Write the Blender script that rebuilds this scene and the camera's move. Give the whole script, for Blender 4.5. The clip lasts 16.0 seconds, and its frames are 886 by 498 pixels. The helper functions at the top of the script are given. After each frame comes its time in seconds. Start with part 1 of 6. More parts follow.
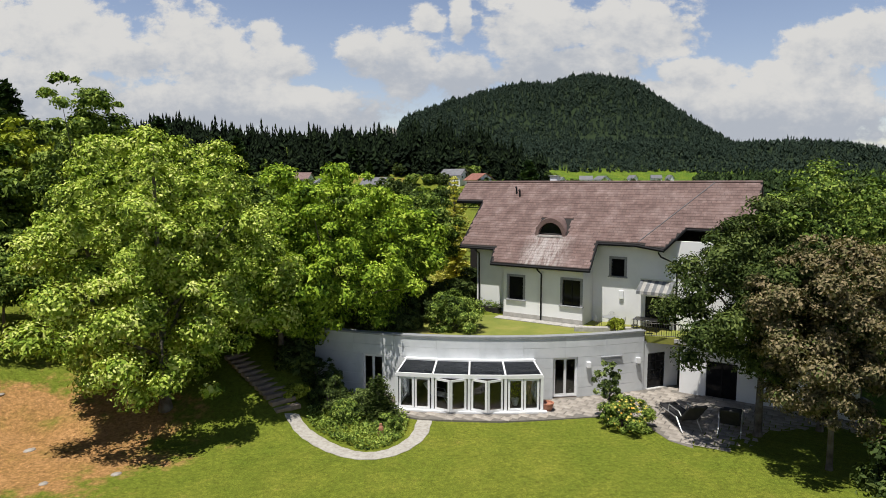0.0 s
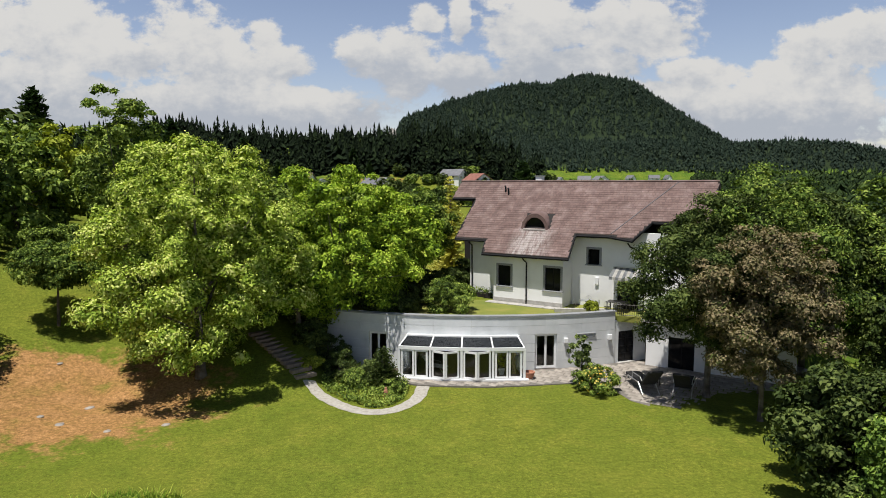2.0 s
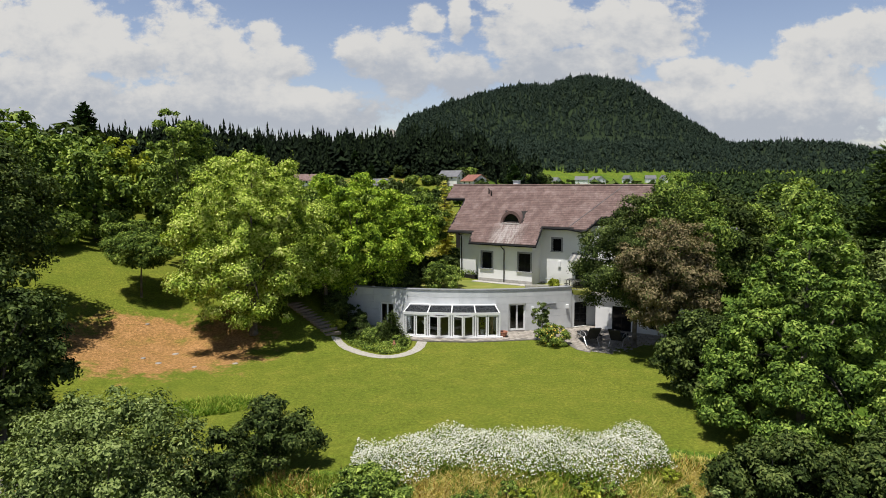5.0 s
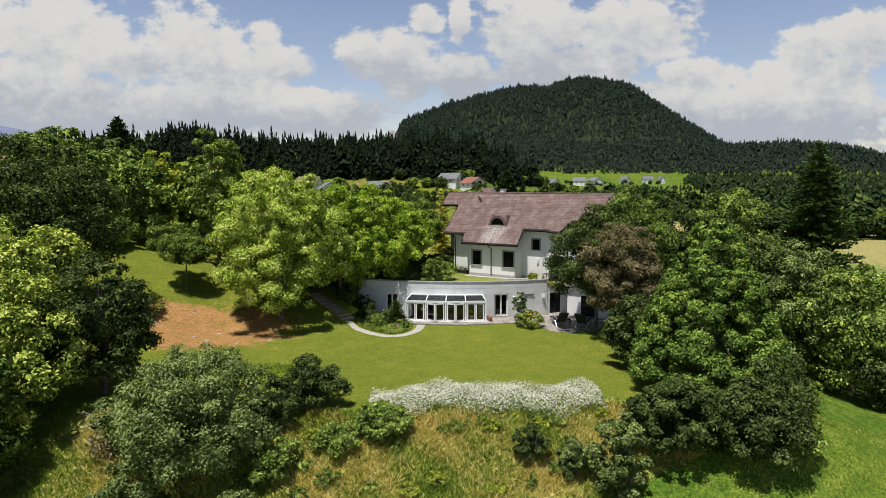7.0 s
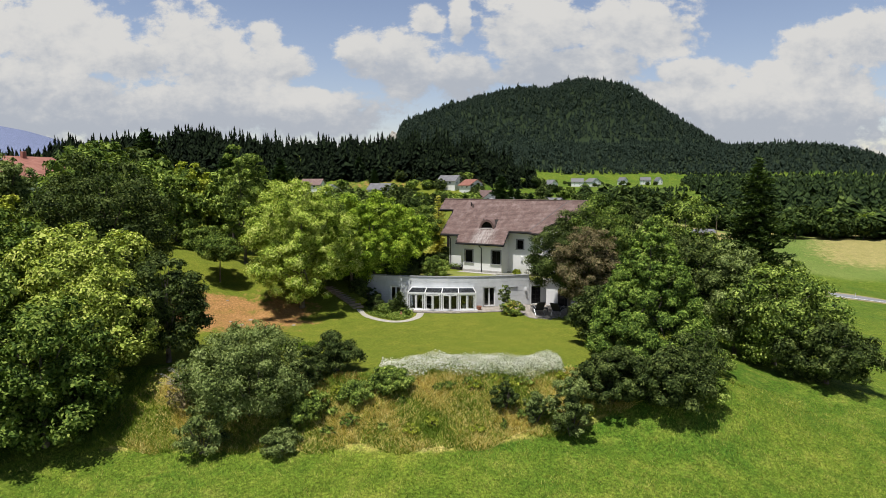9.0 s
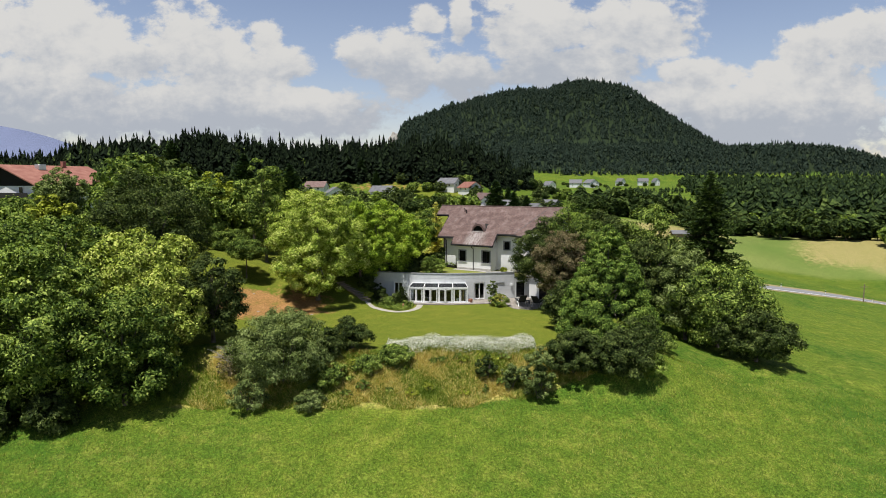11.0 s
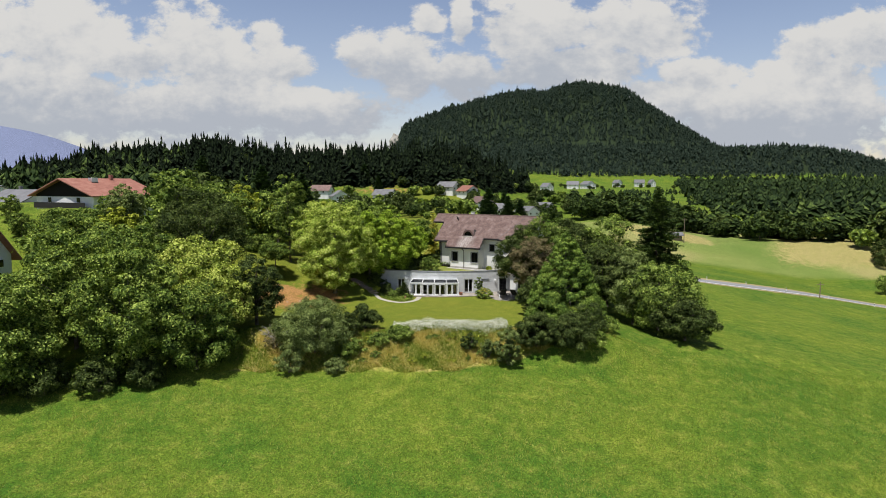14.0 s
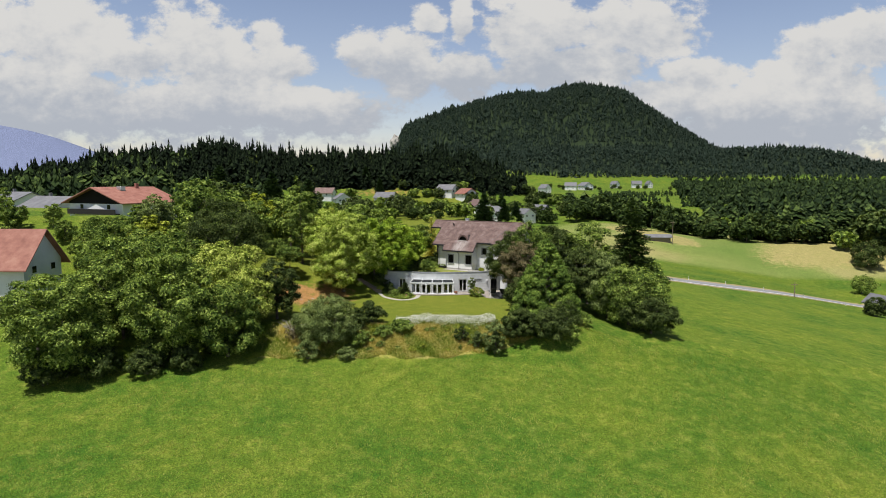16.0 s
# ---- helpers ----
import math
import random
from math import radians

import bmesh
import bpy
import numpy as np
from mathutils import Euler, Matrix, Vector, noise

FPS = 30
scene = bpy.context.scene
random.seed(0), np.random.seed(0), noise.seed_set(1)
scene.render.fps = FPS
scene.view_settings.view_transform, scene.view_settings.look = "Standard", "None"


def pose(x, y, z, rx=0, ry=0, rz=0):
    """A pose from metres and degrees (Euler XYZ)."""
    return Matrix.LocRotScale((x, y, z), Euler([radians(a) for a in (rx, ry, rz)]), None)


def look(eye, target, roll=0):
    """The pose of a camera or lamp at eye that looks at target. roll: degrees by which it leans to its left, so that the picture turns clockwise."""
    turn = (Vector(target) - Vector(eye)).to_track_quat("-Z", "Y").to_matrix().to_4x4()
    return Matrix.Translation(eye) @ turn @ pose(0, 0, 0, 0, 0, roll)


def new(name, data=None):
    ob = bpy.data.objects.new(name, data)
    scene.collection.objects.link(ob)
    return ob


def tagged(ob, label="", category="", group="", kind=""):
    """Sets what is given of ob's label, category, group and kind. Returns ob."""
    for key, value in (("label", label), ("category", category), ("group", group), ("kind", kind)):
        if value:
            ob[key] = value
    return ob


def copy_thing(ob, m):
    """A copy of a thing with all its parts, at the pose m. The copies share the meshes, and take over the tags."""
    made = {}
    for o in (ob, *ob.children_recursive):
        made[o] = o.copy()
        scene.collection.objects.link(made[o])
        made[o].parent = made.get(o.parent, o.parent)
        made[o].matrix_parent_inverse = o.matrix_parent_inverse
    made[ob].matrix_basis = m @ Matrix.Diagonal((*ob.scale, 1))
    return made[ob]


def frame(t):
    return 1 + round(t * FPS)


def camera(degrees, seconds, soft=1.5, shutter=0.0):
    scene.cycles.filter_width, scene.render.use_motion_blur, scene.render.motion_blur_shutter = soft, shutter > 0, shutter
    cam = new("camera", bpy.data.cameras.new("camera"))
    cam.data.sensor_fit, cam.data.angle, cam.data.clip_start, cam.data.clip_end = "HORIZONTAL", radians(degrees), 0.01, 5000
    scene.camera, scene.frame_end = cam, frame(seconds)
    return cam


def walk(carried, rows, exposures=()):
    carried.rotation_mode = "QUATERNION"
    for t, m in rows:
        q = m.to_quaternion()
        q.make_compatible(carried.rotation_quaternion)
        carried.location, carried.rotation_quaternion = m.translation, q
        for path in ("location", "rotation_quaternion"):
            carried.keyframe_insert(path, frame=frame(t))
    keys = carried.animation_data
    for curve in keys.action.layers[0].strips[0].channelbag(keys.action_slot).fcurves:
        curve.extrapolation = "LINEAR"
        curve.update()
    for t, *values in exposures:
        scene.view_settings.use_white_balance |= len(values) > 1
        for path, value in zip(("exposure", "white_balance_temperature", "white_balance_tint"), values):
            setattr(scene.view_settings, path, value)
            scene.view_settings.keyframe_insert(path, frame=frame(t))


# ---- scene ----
cam = camera(70.0, 16.0, soft=0.9)
# seconds, place in metres, turn in degrees
PATH = [
    (0.0, -0.01, -0.00, 13.24, 83.95, -0.00, -0.01),
    (0.5, 0.04, -1.29, 13.21, 83.95, 0.02, -0.01),
    (1.0, 0.08, -2.65, 13.20, 83.96, 0.02, -0.03),
    (1.5, 0.15, -4.13, 13.20, 83.97, 0.02, -0.04),
    (2.0, 0.23, -5.82, 13.19, 83.96, 0.03, -0.05),
    (2.5, 0.30, -7.68, 13.19, 83.96, 0.05, -0.06),
    (3.0, 0.38, -9.69, 13.20, 83.95, 0.05, -0.07),
    (3.5, 0.44, -11.82, 13.22, 83.96, 0.07, -0.08),
    (4.0, 0.53, -14.03, 13.26, 83.96, 0.07, -0.08),
    (6.5, 1.03, -27.04, 14.31, 84.00, 0.12, -0.06),
    (7.0, 1.17, -29.85, 14.56, 84.00, 0.11, -0.06),
    (7.5, 1.28, -32.67, 14.79, 84.00, 0.11, -0.05),
    (8.0, 1.39, -35.50, 15.07, 84.01, 0.12, -0.05),
    (8.5, 1.49, -38.38, 15.36, 84.01, 0.14, -0.04),
    (9.0, 1.65, -41.29, 15.68, 84.01, 0.12, -0.03),
    (11.5, 2.39, -56.60, 17.41, 84.01, 0.09, 0.03),
    (12.0, 2.56, -59.68, 17.77, 84.02, 0.08, 0.04),
    (12.5, 2.75, -62.79, 18.10, 84.02, 0.08, 0.05),
    (13.0, 2.92, -65.94, 18.45, 84.01, 0.09, 0.07),
    (13.5, 3.07, -69.09, 18.88, 84.00, 0.09, 0.07),
    (14.0, 3.23, -72.26, 19.40, 83.99, 0.09, 0.09),
    (14.5, 3.40, -75.46, 19.92, 83.98, 0.09, 0.09),
    (15.0, 3.57, -78.66, 20.44, 83.97, 0.07, 0.09),
    (15.5, 3.74, -81.84, 20.95, 83.97, 0.06, 0.10),
    (16.0, 3.87, -85.01, 21.46, 83.96, 0.04, 0.11),
]
EXPOSURES = [(0.0, 0.15), (16.0, 0.15)]
walk(cam, [(t, pose(*r)) for t, *r in PATH], EXPOSURES)

# ---- world, sun ----
SUN_EL, SUN_DIR = radians(72), Vector((-0.56, -0.83, 0)).normalized()
world = bpy.data.worlds.new("sky")
scene.world = world
world.use_nodes = True
wn, wl = world.node_tree.nodes, world.node_tree.links
wn.clear()

sky = wn.new("ShaderNodeTexSky")
sky.sky_type, sky.sun_disc = "NISHITA", False
sky.sun_elevation, sky.sun_rotation = SUN_EL, math.atan2(SUN_DIR.x, SUN_DIR.y)
sky.air_density, sky.dust_density, sky.ozone_density = 1.0, 0.6, 1.5
coord = wn.new("ShaderNodeTexCoord")
sep = wn.new("ShaderNodeSeparateXYZ")
wl.new(coord.outputs["Generated"], sep.inputs[0])


def wmath(op, a, b=None):
    n = wn.new("ShaderNodeMath")
    n.operation = op
    for i, v in enumerate((a, b)):
        if v is None:
            continue
        if isinstance(v, (int, float)):
            n.inputs[i].default_value = v
        else:
            wl.new(v, n.inputs[i])
    return n.outputs[0]


# cloud field on a plane overhead: azimuth and height over the horizon
az = wmath("DIVIDE", sep.outputs[0], wmath("MAXIMUM", wmath("ABSOLUTE", sep.outputs[1]), 0.05))
el = wmath("DIVIDE", sep.outputs[2], wmath("MAXIMUM", wmath("ABSOLUTE", sep.outputs[1]), 0.05))
comb = wn.new("ShaderNodeCombineXYZ")
wl.new(az, comb.inputs[0]), wl.new(wmath("MULTIPLY", el, 1.5), comb.inputs[1]), wl.new(sep.outputs[1], comb.inputs[2])


def wnoise(scale, detail, rough, offset):
    m = wn.new("ShaderNodeVectorMath")
    m.operation = "ADD"
    m.inputs[1].default_value = offset
    wl.new(comb.outputs[0], m.inputs[0])
    n = wn.new("ShaderNodeTexNoise")
    n.inputs["Scale"].default_value, n.inputs["Detail"].default_value, n.inputs["Roughness"].default_value = scale, detail, rough
    wl.new(m.outputs[0], n.inputs["Vector"])
    return n.outputs["Fac"]


# cloud heaps: azimuth, height, half width, half height
HEAPS = [(-0.602, 0.227, 0.116, 0.07), (-0.478, 0.189, 0.059, 0.027), (-0.381, 0.219, 0.082, 0.055), (-0.335, 0.168, 0.071, 0.055), (-0.272, 0.223, 0.032, 0.027), (-0.247, 0.181, 0.048, 0.029),
         (-0.591, 0.129, 0.112, 0.043), (-0.667, 0.159, 0.071, 0.045), (-0.407, 0.117, 0.125, 0.032), (-0.214, 0.117, 0.107, 0.03), (-0.125, 0.198, 0.038, 0.034), (-0.06, 0.189, 0.055, 0.045),
         (-0.023, 0.248, 0.027, 0.021), (0.029, 0.248, 0.018, 0.039), (0.031, 0.172, 0.046, 0.03), (0.144, 0.236, 0.107, 0.059), (0.3, 0.236, 0.103, 0.05), (0.206, 0.181, 0.125, 0.034),
         (0.394, 0.166, 0.064, 0.023), (0.347, 0.125, 0.116, 0.032), (0.561, 0.206, 0.046, 0.03), (0.643, 0.219, 0.071, 0.043), (0.573, 0.151, 0.098, 0.038), (0.524, 0.104, 0.17, 0.034)]
puff, fine, broad = wnoise(13.0, 5.0, 0.55, (1.3, 0.9, 0.0)), wnoise(34.0, 9.0, 0.62, (3.1, 0.4, 0.0)), wnoise(2.6, 5.0, 0.55, (7.7, 2.1, 0.0))
# billows push the heaps' outlines in and out
bulge = wmath("ADD", wmath("MULTIPLY", wmath("SUBTRACT", puff, 0.5), 1.7), wmath("MULTIPLY", wmath("SUBTRACT", fine, 0.5), 1.5))
heap, tops, total = None, None, None
for a0, e0, wa, we in HEAPS:
    da = wmath("DIVIDE", wmath("SUBTRACT", az, a0), wa)
    de = wmath("DIVIDE", wmath("SUBTRACT", el, e0), we)
    d2 = wmath("ADD", wmath("MULTIPLY", da, da), wmath("MULTIPLY", de, de))
    g = wmath("POWER", 2.718, wmath("MULTIPLY", d2, -0.8))
    v = wmath("MULTIPLY", g, de)
    heap, tops, total = (g, v, g) if heap is None else (wmath("MAXIMUM", heap, g), wmath("ADD", tops, v), wmath("ADD", total, g))
low = wn.new("ShaderNodeMapRange")
low.inputs["From Min"].default_value, low.inputs["From Max"].default_value = 0.19, 0.03
low.inputs["To Min"].default_value, low.inputs["To Max"].default_value = 0.0, 0.42
wl.new(el, low.inputs["Value"])
field = wmath("ADD", wmath("ADD", heap, wmath("MULTIPLY", bulge, 0.66)), wmath("ADD", wmath("MULTIPLY", wmath("SUBTRACT", broad, 0.5), 0.5), low.outputs[0]))
cover = wn.new("ShaderNodeMapRange")
cover.interpolation_type = "SMOOTHSTEP"
cover.inputs["From Min"].default_value, cover.inputs["From Max"].default_value = 0.32, 0.62
wl.new(field, cover.inputs["Value"])
# sunlit upper sides, grey bases
lit = wmath("ADD", wmath("DIVIDE", tops, wmath("ADD", total, 0.12)), wmath("MULTIPLY", bulge, 1.0))
shade = wn.new("ShaderNodeMapRange")
shade.interpolation_type = "SMOOTHSTEP"
shade.inputs["From Min"].default_value, shade.inputs["From Max"].default_value = -0.75, 0.45
wl.new(lit, shade.inputs["Value"])
cloud = wn.new("ShaderNodeMix")
cloud.data_type = "RGBA"
cloud.inputs["A"].default_value, cloud.inputs["B"].default_value = (5.5, 5.9, 6.6, 1), (8.6, 8.5, 8.3, 1)
wl.new(shade.outputs[0], cloud.inputs["Factor"])
# the blue deepens towards the zenith
deep = wn.new("ShaderNodeMapRange")
deep.interpolation_type = "SMOOTHSTEP"
deep.inputs["From Min"].default_value, deep.inputs["From Max"].default_value = 0.2, 0.75
wl.new(sep.outputs[2], deep.inputs["Value"])
depth = wn.new("ShaderNodeMix")
depth.data_type = "RGBA"
depth.inputs["A"].default_value, depth.inputs["B"].default_value = (1.75, 1.50, 1.45, 1), (0.50, 0.55, 0.66, 1)
wl.new(deep.outputs[0], depth.inputs["Factor"])
pale = wn.new("ShaderNodeMix")
pale.data_type, pale.blend_type = "RGBA", "MULTIPLY"
pale.inputs["Factor"].default_value = 1.0
wl.new(depth.outputs["Result"], pale.inputs["B"])
wl.new(sky.outputs[0], pale.inputs["A"])
mix = wn.new("ShaderNodeMix")
mix.data_type = "RGBA"
wl.new(cover.outputs[0], mix.inputs["Factor"]), wl.new(pale.outputs["Result"], mix.inputs["A"]), wl.new(cloud.outputs["Result"], mix.inputs["B"])
bg = wn.new("ShaderNodeBackground")
bg.inputs["Strength"].default_value = 0.072
wout = wn.new("ShaderNodeOutputWorld")
wl.new(mix.outputs["Result"], bg.inputs["Color"]), wl.new(bg.outputs[0], wout.inputs["Surface"])

sun = new("sun", bpy.data.lights.new("sun", "SUN"))
sun.data.energy, sun.data.angle, sun.data.color = 5.0, radians(0.55), (1.0, 0.96, 0.90)
SUN_VEC = Vector((SUN_DIR.x * math.cos(SUN_EL), SUN_DIR.y * math.cos(SUN_EL), math.sin(SUN_EL)))
sun.matrix_world = look((0, 0, 80), Vector((0, 0, 80)) - SUN_VEC)


# ---- materials ----
def material(name, rough=0.8, metal=0.0):
    m = bpy.data.materials.new(name)
    m.use_nodes = True
    b = m.node_tree.nodes["Principled BSDF"]
    b.inputs["Roughness"].default_value, b.inputs["Metallic"].default_value = rough, metal
    return m, m.node_tree.nodes, m.node_tree.links, b


def ramp(nodes, colours, lo=0.3, hi=0.7):
    r = nodes.new("ShaderNodeValToRGB")
    els = r.color_ramp.elements
    while len(els) < len(colours):
        els.new(0.5)
    for i, c in enumerate(colours):
        els[i].position = lo + (hi - lo) * i / max(1, len(colours) - 1)
        els[i].color = (*c, 1)
    return r


def noise_node(nodes, links, scale, detail=5, rough=0.6, coords="Object"):
    tc = nodes.new("ShaderNodeTexCoord")
    n = nodes.new("ShaderNodeTexNoise")
    n.inputs["Scale"].default_value, n.inputs["Detail"].default_value, n.inputs["Roughness"].default_value = scale, detail, rough
    links.new(tc.outputs[coords], n.inputs["Vector"])
    return n


def mixed(nodes, links, a, b, fac, blend="MIX"):
    m = nodes.new("ShaderNodeMix")
    m.data_type, m.blend_type = "RGBA", blend
    for key, v in (("A", a), ("B", b), ("Factor", fac)):
        if isinstance(v, (int, float)):
            m.inputs[key].default_value = v
        elif isinstance(v, tuple):
            m.inputs[key].default_value = (*v, 1)
        else:
            links.new(v, m.inputs[key])
    return m.outputs["Result"]


def plain(name, colours, scale=3.0, rough=0.8, metal=0.0, bump=0.15, fine=40.0, island=0.0):
    """Two scales of colour variation and a fine relief."""
    m, n, l, b = material(name, rough, metal)
    big, small = noise_node(n, l, scale), noise_node(n, l, fine, 3)
    r = ramp(n, colours)
    l.new(big.outputs["Fac"], r.inputs[0])
    out = mixed(n, l, r.outputs[0], small.outputs["Color"], 0.06, "SOFT_LIGHT")
    if island:
        g, oi = n.new("ShaderNodeNewGeometry"), n.new("ShaderNodeObjectInfo")
        s = n.new("ShaderNodeMath")
        s.operation = "ADD"
        l.new(g.outputs["Random Per Island"], s.inputs[0]), l.new(oi.outputs["Random"], s.inputs[1])
        f = n.new("ShaderNodeMath")
        f.operation = "FRACT"
        l.new(s.outputs[0], f.inputs[0])
        v = ramp(n, [(1 - island,) * 3, (1.0,) * 3], 0, 1)
        l.new(f.outputs[0], v.inputs[0])
        out = mixed(n, l, out, v.outputs[0], 1.0, "MULTIPLY")
    l.new(out, b.inputs["Base Color"])
    if bump:
        bn = n.new("ShaderNodeBump")
        bn.inputs["Strength"].default_value, bn.inputs["Distance"].default_value = bump, 0.02
        l.new(small.outputs["Fac"], bn.inputs["Height"]), l.new(bn.outputs[0], b.inputs["Normal"])
    return m


def leafy(name, colours, gloss=0.55, through_light=0.17, vary=0.75):
    """Leaves: colour differs from leaf to leaf and from clump to clump; light passes through."""
    m, n, l, b = material(name, gloss)
    g = n.new("ShaderNodeNewGeometry")
    r = ramp(n, colours, 0.0, 1.0)
    clump = noise_node(n, l, 0.55, 3)
    a = n.new("ShaderNodeMath")
    a.operation = "MULTIPLY_ADD"
    a.inputs[1].default_value = vary
    l.new(g.outputs["Random Per Island"], a.inputs[0])
    s = n.new("ShaderNodeMath")
    s.operation = "MULTIPLY_ADD"
    s.inputs[1].default_value, s.inputs[2].default_value = 1.5, -0.25 - vary / 2
    l.new(clump.outputs["Fac"], s.inputs[0]), l.new(s.outputs[0], a.inputs[2])
    l.new(a.outputs[0], r.inputs[0])
    l.new(r.outputs[0], b.inputs["Base Color"])
    b.inputs["Specular IOR Level"].default_value = 0.06
    t = n.new("ShaderNodeBsdfTranslucent")
    tint = mixed(n, l, r.outputs[0], (1.0, 1.0, 0.45), 1.0, "MULTIPLY")
    l.new(tint, t.inputs["Color"])
    mx = n.new("ShaderNodeMixShader")
    mx.inputs[0].default_value = through_light
    l.new(b.outputs[0], mx.inputs[1]), l.new(t.outputs[0], mx.inputs[2])
    l.new(mx.outputs[0], n["Material Output"].inputs["Surface"])
    return m


LEAF_ASH = leafy("leaf_ash", [(.041, .067, .011), (.214, .323, .038), (.519, .622, .108), (.757, .780, .280)])
LEAF_BRIGHT = leafy("leaf_bright", [(.034, .071, .011), (.163, .275, .024), (.361, .495, .048), (.581, .682, .110)])
LEAF_YELLOW = leafy("leaf_yellow_green", [(.083, .100, .013), (.280, .340, .035), (.561, .590, .098)])
LEAF_MID = leafy("leaf_mid", [(.018, .033, .010), (.091, .149, .028), (.251, .341, .064), (.479, .572, .137)])
LEAF_DARK = leafy("leaf_dark", [(.012, .019, .007), (.058, .090, .023), (.186, .230, .065)])
LEAF_OLIVE = leafy("leaf_olive", [(.022, .033, .011), (.108, .154, .043), (.237, .299, .091), (.384, .453, .172)])
LEAF_BROWN = leafy("leaf_bronze", [(.02, .026, .009), (.085, .085, .034), (.21, .175, .09), (.33, .26, .15), (.10, .14, .035)])
LEAF_HORN = leafy("leaf_hornbeam", [(.013, .024, .007), (.064, .115, .021), (.177, .255, .048), (.342, .420, .088)])
LEAF_MAPLE = leafy("leaf_maple", [(.044, .066, .013), (.211, .288, .043), (.473, .552, .106), (.747, .768, .234)])
LEAF_WOOD = leafy("leaf_wood", [(.010, .018, .007), (.04, .068, .018), (.13, .18, .045)], .8, .1)
LEAF_CONE = leafy("leaf_cone", [(.017, .035, .009), (.082, .146, .026), (.197, .299, .053), (.392, .502, .105)])
LEAF_MEADOW = leafy("meadow_blade", [(.055, .135, .014), (.14, .24, .024), (.28, .36, .05), (.46, .49, .10)], 0.7, 0.3)
LEAF_SEED = leafy("meadow_seed", [(.28, .33, .055), (.42, .45, .10), (.60, .58, .18)], 0.8, 0.3)
LEAF_GOLD = leafy("leaf_gold", [(.44, .42, .08), (.70, .66, .18), (.56, .58, .12)])
LEAF_WHITE = leafy("flower_white", [(.50, .51, .38), (.72, .72, .62), (.80, .79, .74)], 0.7, 0.2)
LEAF_DRY = leafy("grass_dry", [(.38, .33, .07), (.60, .48, .13), (.76, .63, .27), (.36, .39, .07)], 0.7, 0.25)
LEAF_RUST = leafy("weed_rust", [(.20, .14, .04), (.38, .20, .06), (.52, .33, .09)], 0.7, 0.2)
LEAF_GRASS = leafy("grass_green", [(.10, .17, .022), (.19, .27, .036), (.33, .38, .07)], 0.6, 0.3)
LEAF_ROSE = leafy("flower_yellow", [(.60, .42, .04), (.75, .62, .15), (.70, .35, .05)], 0.6, 0.2)
NEEDLE = leafy("needle", [(.012, .026, .010), (.030, .058, .018), (.075, .12, .034)], 0.6, 0.12)
NEEDLE_GREEN = leafy("needle_green", [(.018, .036, .011), (.055, .092, .022), (.14, .20, .045)], 0.6, 0.12)
# ridge spruces: the needles' self-shadowing is taken into this near-black green
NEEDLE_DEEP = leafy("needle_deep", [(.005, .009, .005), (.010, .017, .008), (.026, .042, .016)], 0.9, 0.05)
NEEDLE_WOOD = leafy("wood_mixed", [(.010, .019, .010), (.026, .045, .016), (.07, .105, .032)], 0.9, 0.08)
# far firs: bluish distance haze is mixed into the needle colour
NEEDLE_HAZE = leafy("needle_haze", [(.012, .021, .017), (.026, .042, .030), (.062, .085, .048)], 0.9, 0.05, vary=0.4)
BARK = plain("bark", [(.05, .04, .03), (.12, .10, .08), (.20, .18, .15)], 2.0, 0.9, bump=0.6, fine=18)
PLASTER = plain("white_plaster", [(.74, .74, .73), (.80, .80, .79), (.83, .83, .82)], 0.6, 0.85, bump=0.1, fine=60)
PANEL = plain("grey_panel", [(.58, .60, .61), (.66, .68, .69), (.72, .73, .74)], 0.9, 0.7, bump=0.08, island=0.10)
CAP = plain("cap_grey", [(.24, .25, .26), (.33, .34, .35)], 2, 0.6)
ROOF = plain("roof_shingle", [(.125, .074, .064), (.18, .115, .10), (.255, .18, .165)], 1.1, 0.8, bump=0.3, fine=25, island=0.26)
ROOF_GREY = plain("roof_grey", [(.12, .12, .13), (.20, .20, .21)], 0.6, 0.7, island=0.2)
ROOF_RED = plain("roof_red", [(.22, .085, .06), (.30, .125, .09), (.37, .18, .13)], 0.7, 0.8, island=0.25)
LEAD = plain("weathered_sheet", [(.42, .38, .35), (.58, .55, .52), (.34, .27, .24)], 1.4, 0.6)
DARKWOOD = plain("dark_wood", [(.012, .010, .009), (.022, .018, .016)], 4, 0.85)
STONE = plain("pale_stone", [(.34, .33, .30), (.44, .42, .39), (.52, .50, .47)], 3, 0.9, bump=0.4, island=0.2)
PAVER = plain("paver", [(.26, .225, .19), (.36, .32, .275), (.45, .41, .355)], 2.2, 0.9, bump=0.4, island=0.3)
GRAVEL = plain("path_gravel", [(.30, .275, .235), (.39, .365, .32), (.46, .44, .39)], 5, 0.95, bump=0.5, fine=90)
WHITE = plain("white_frame", [(.74, .75, .75), (.82, .82, .82)], 3, 0.35, bump=0.0)
GREYFRAME = plain("grey_frame", [(.22, .22, .23), (.30, .30, .31)], 3, 0.6, bump=0.0)
DARKFRAME = plain("dark_frame", [(.009, .009, .010), (.015, .015, .016)], 3, 0.7, bump=0.0)
DARKFRAME.node_tree.nodes["Principled BSDF"].inputs["Specular IOR Level"].default_value = 0.15
METAL = plain("dark_metal", [(.02, .02, .022), (.05, .045, .04)], 5, 0.4, 0.6)
STEEL = plain("steel", [(.55, .56, .57), (.65, .66, .67)], 6, 0.35, 0.9, bump=0.0)
TERRACOTTA = plain("terracotta", [(.36, .15, .09), (.46, .22, .14)], 5, 0.8)
CLOTH = plain("black_cloth", [(.012, .012, .013), (.025, .025, .026)], 8, 0.9)
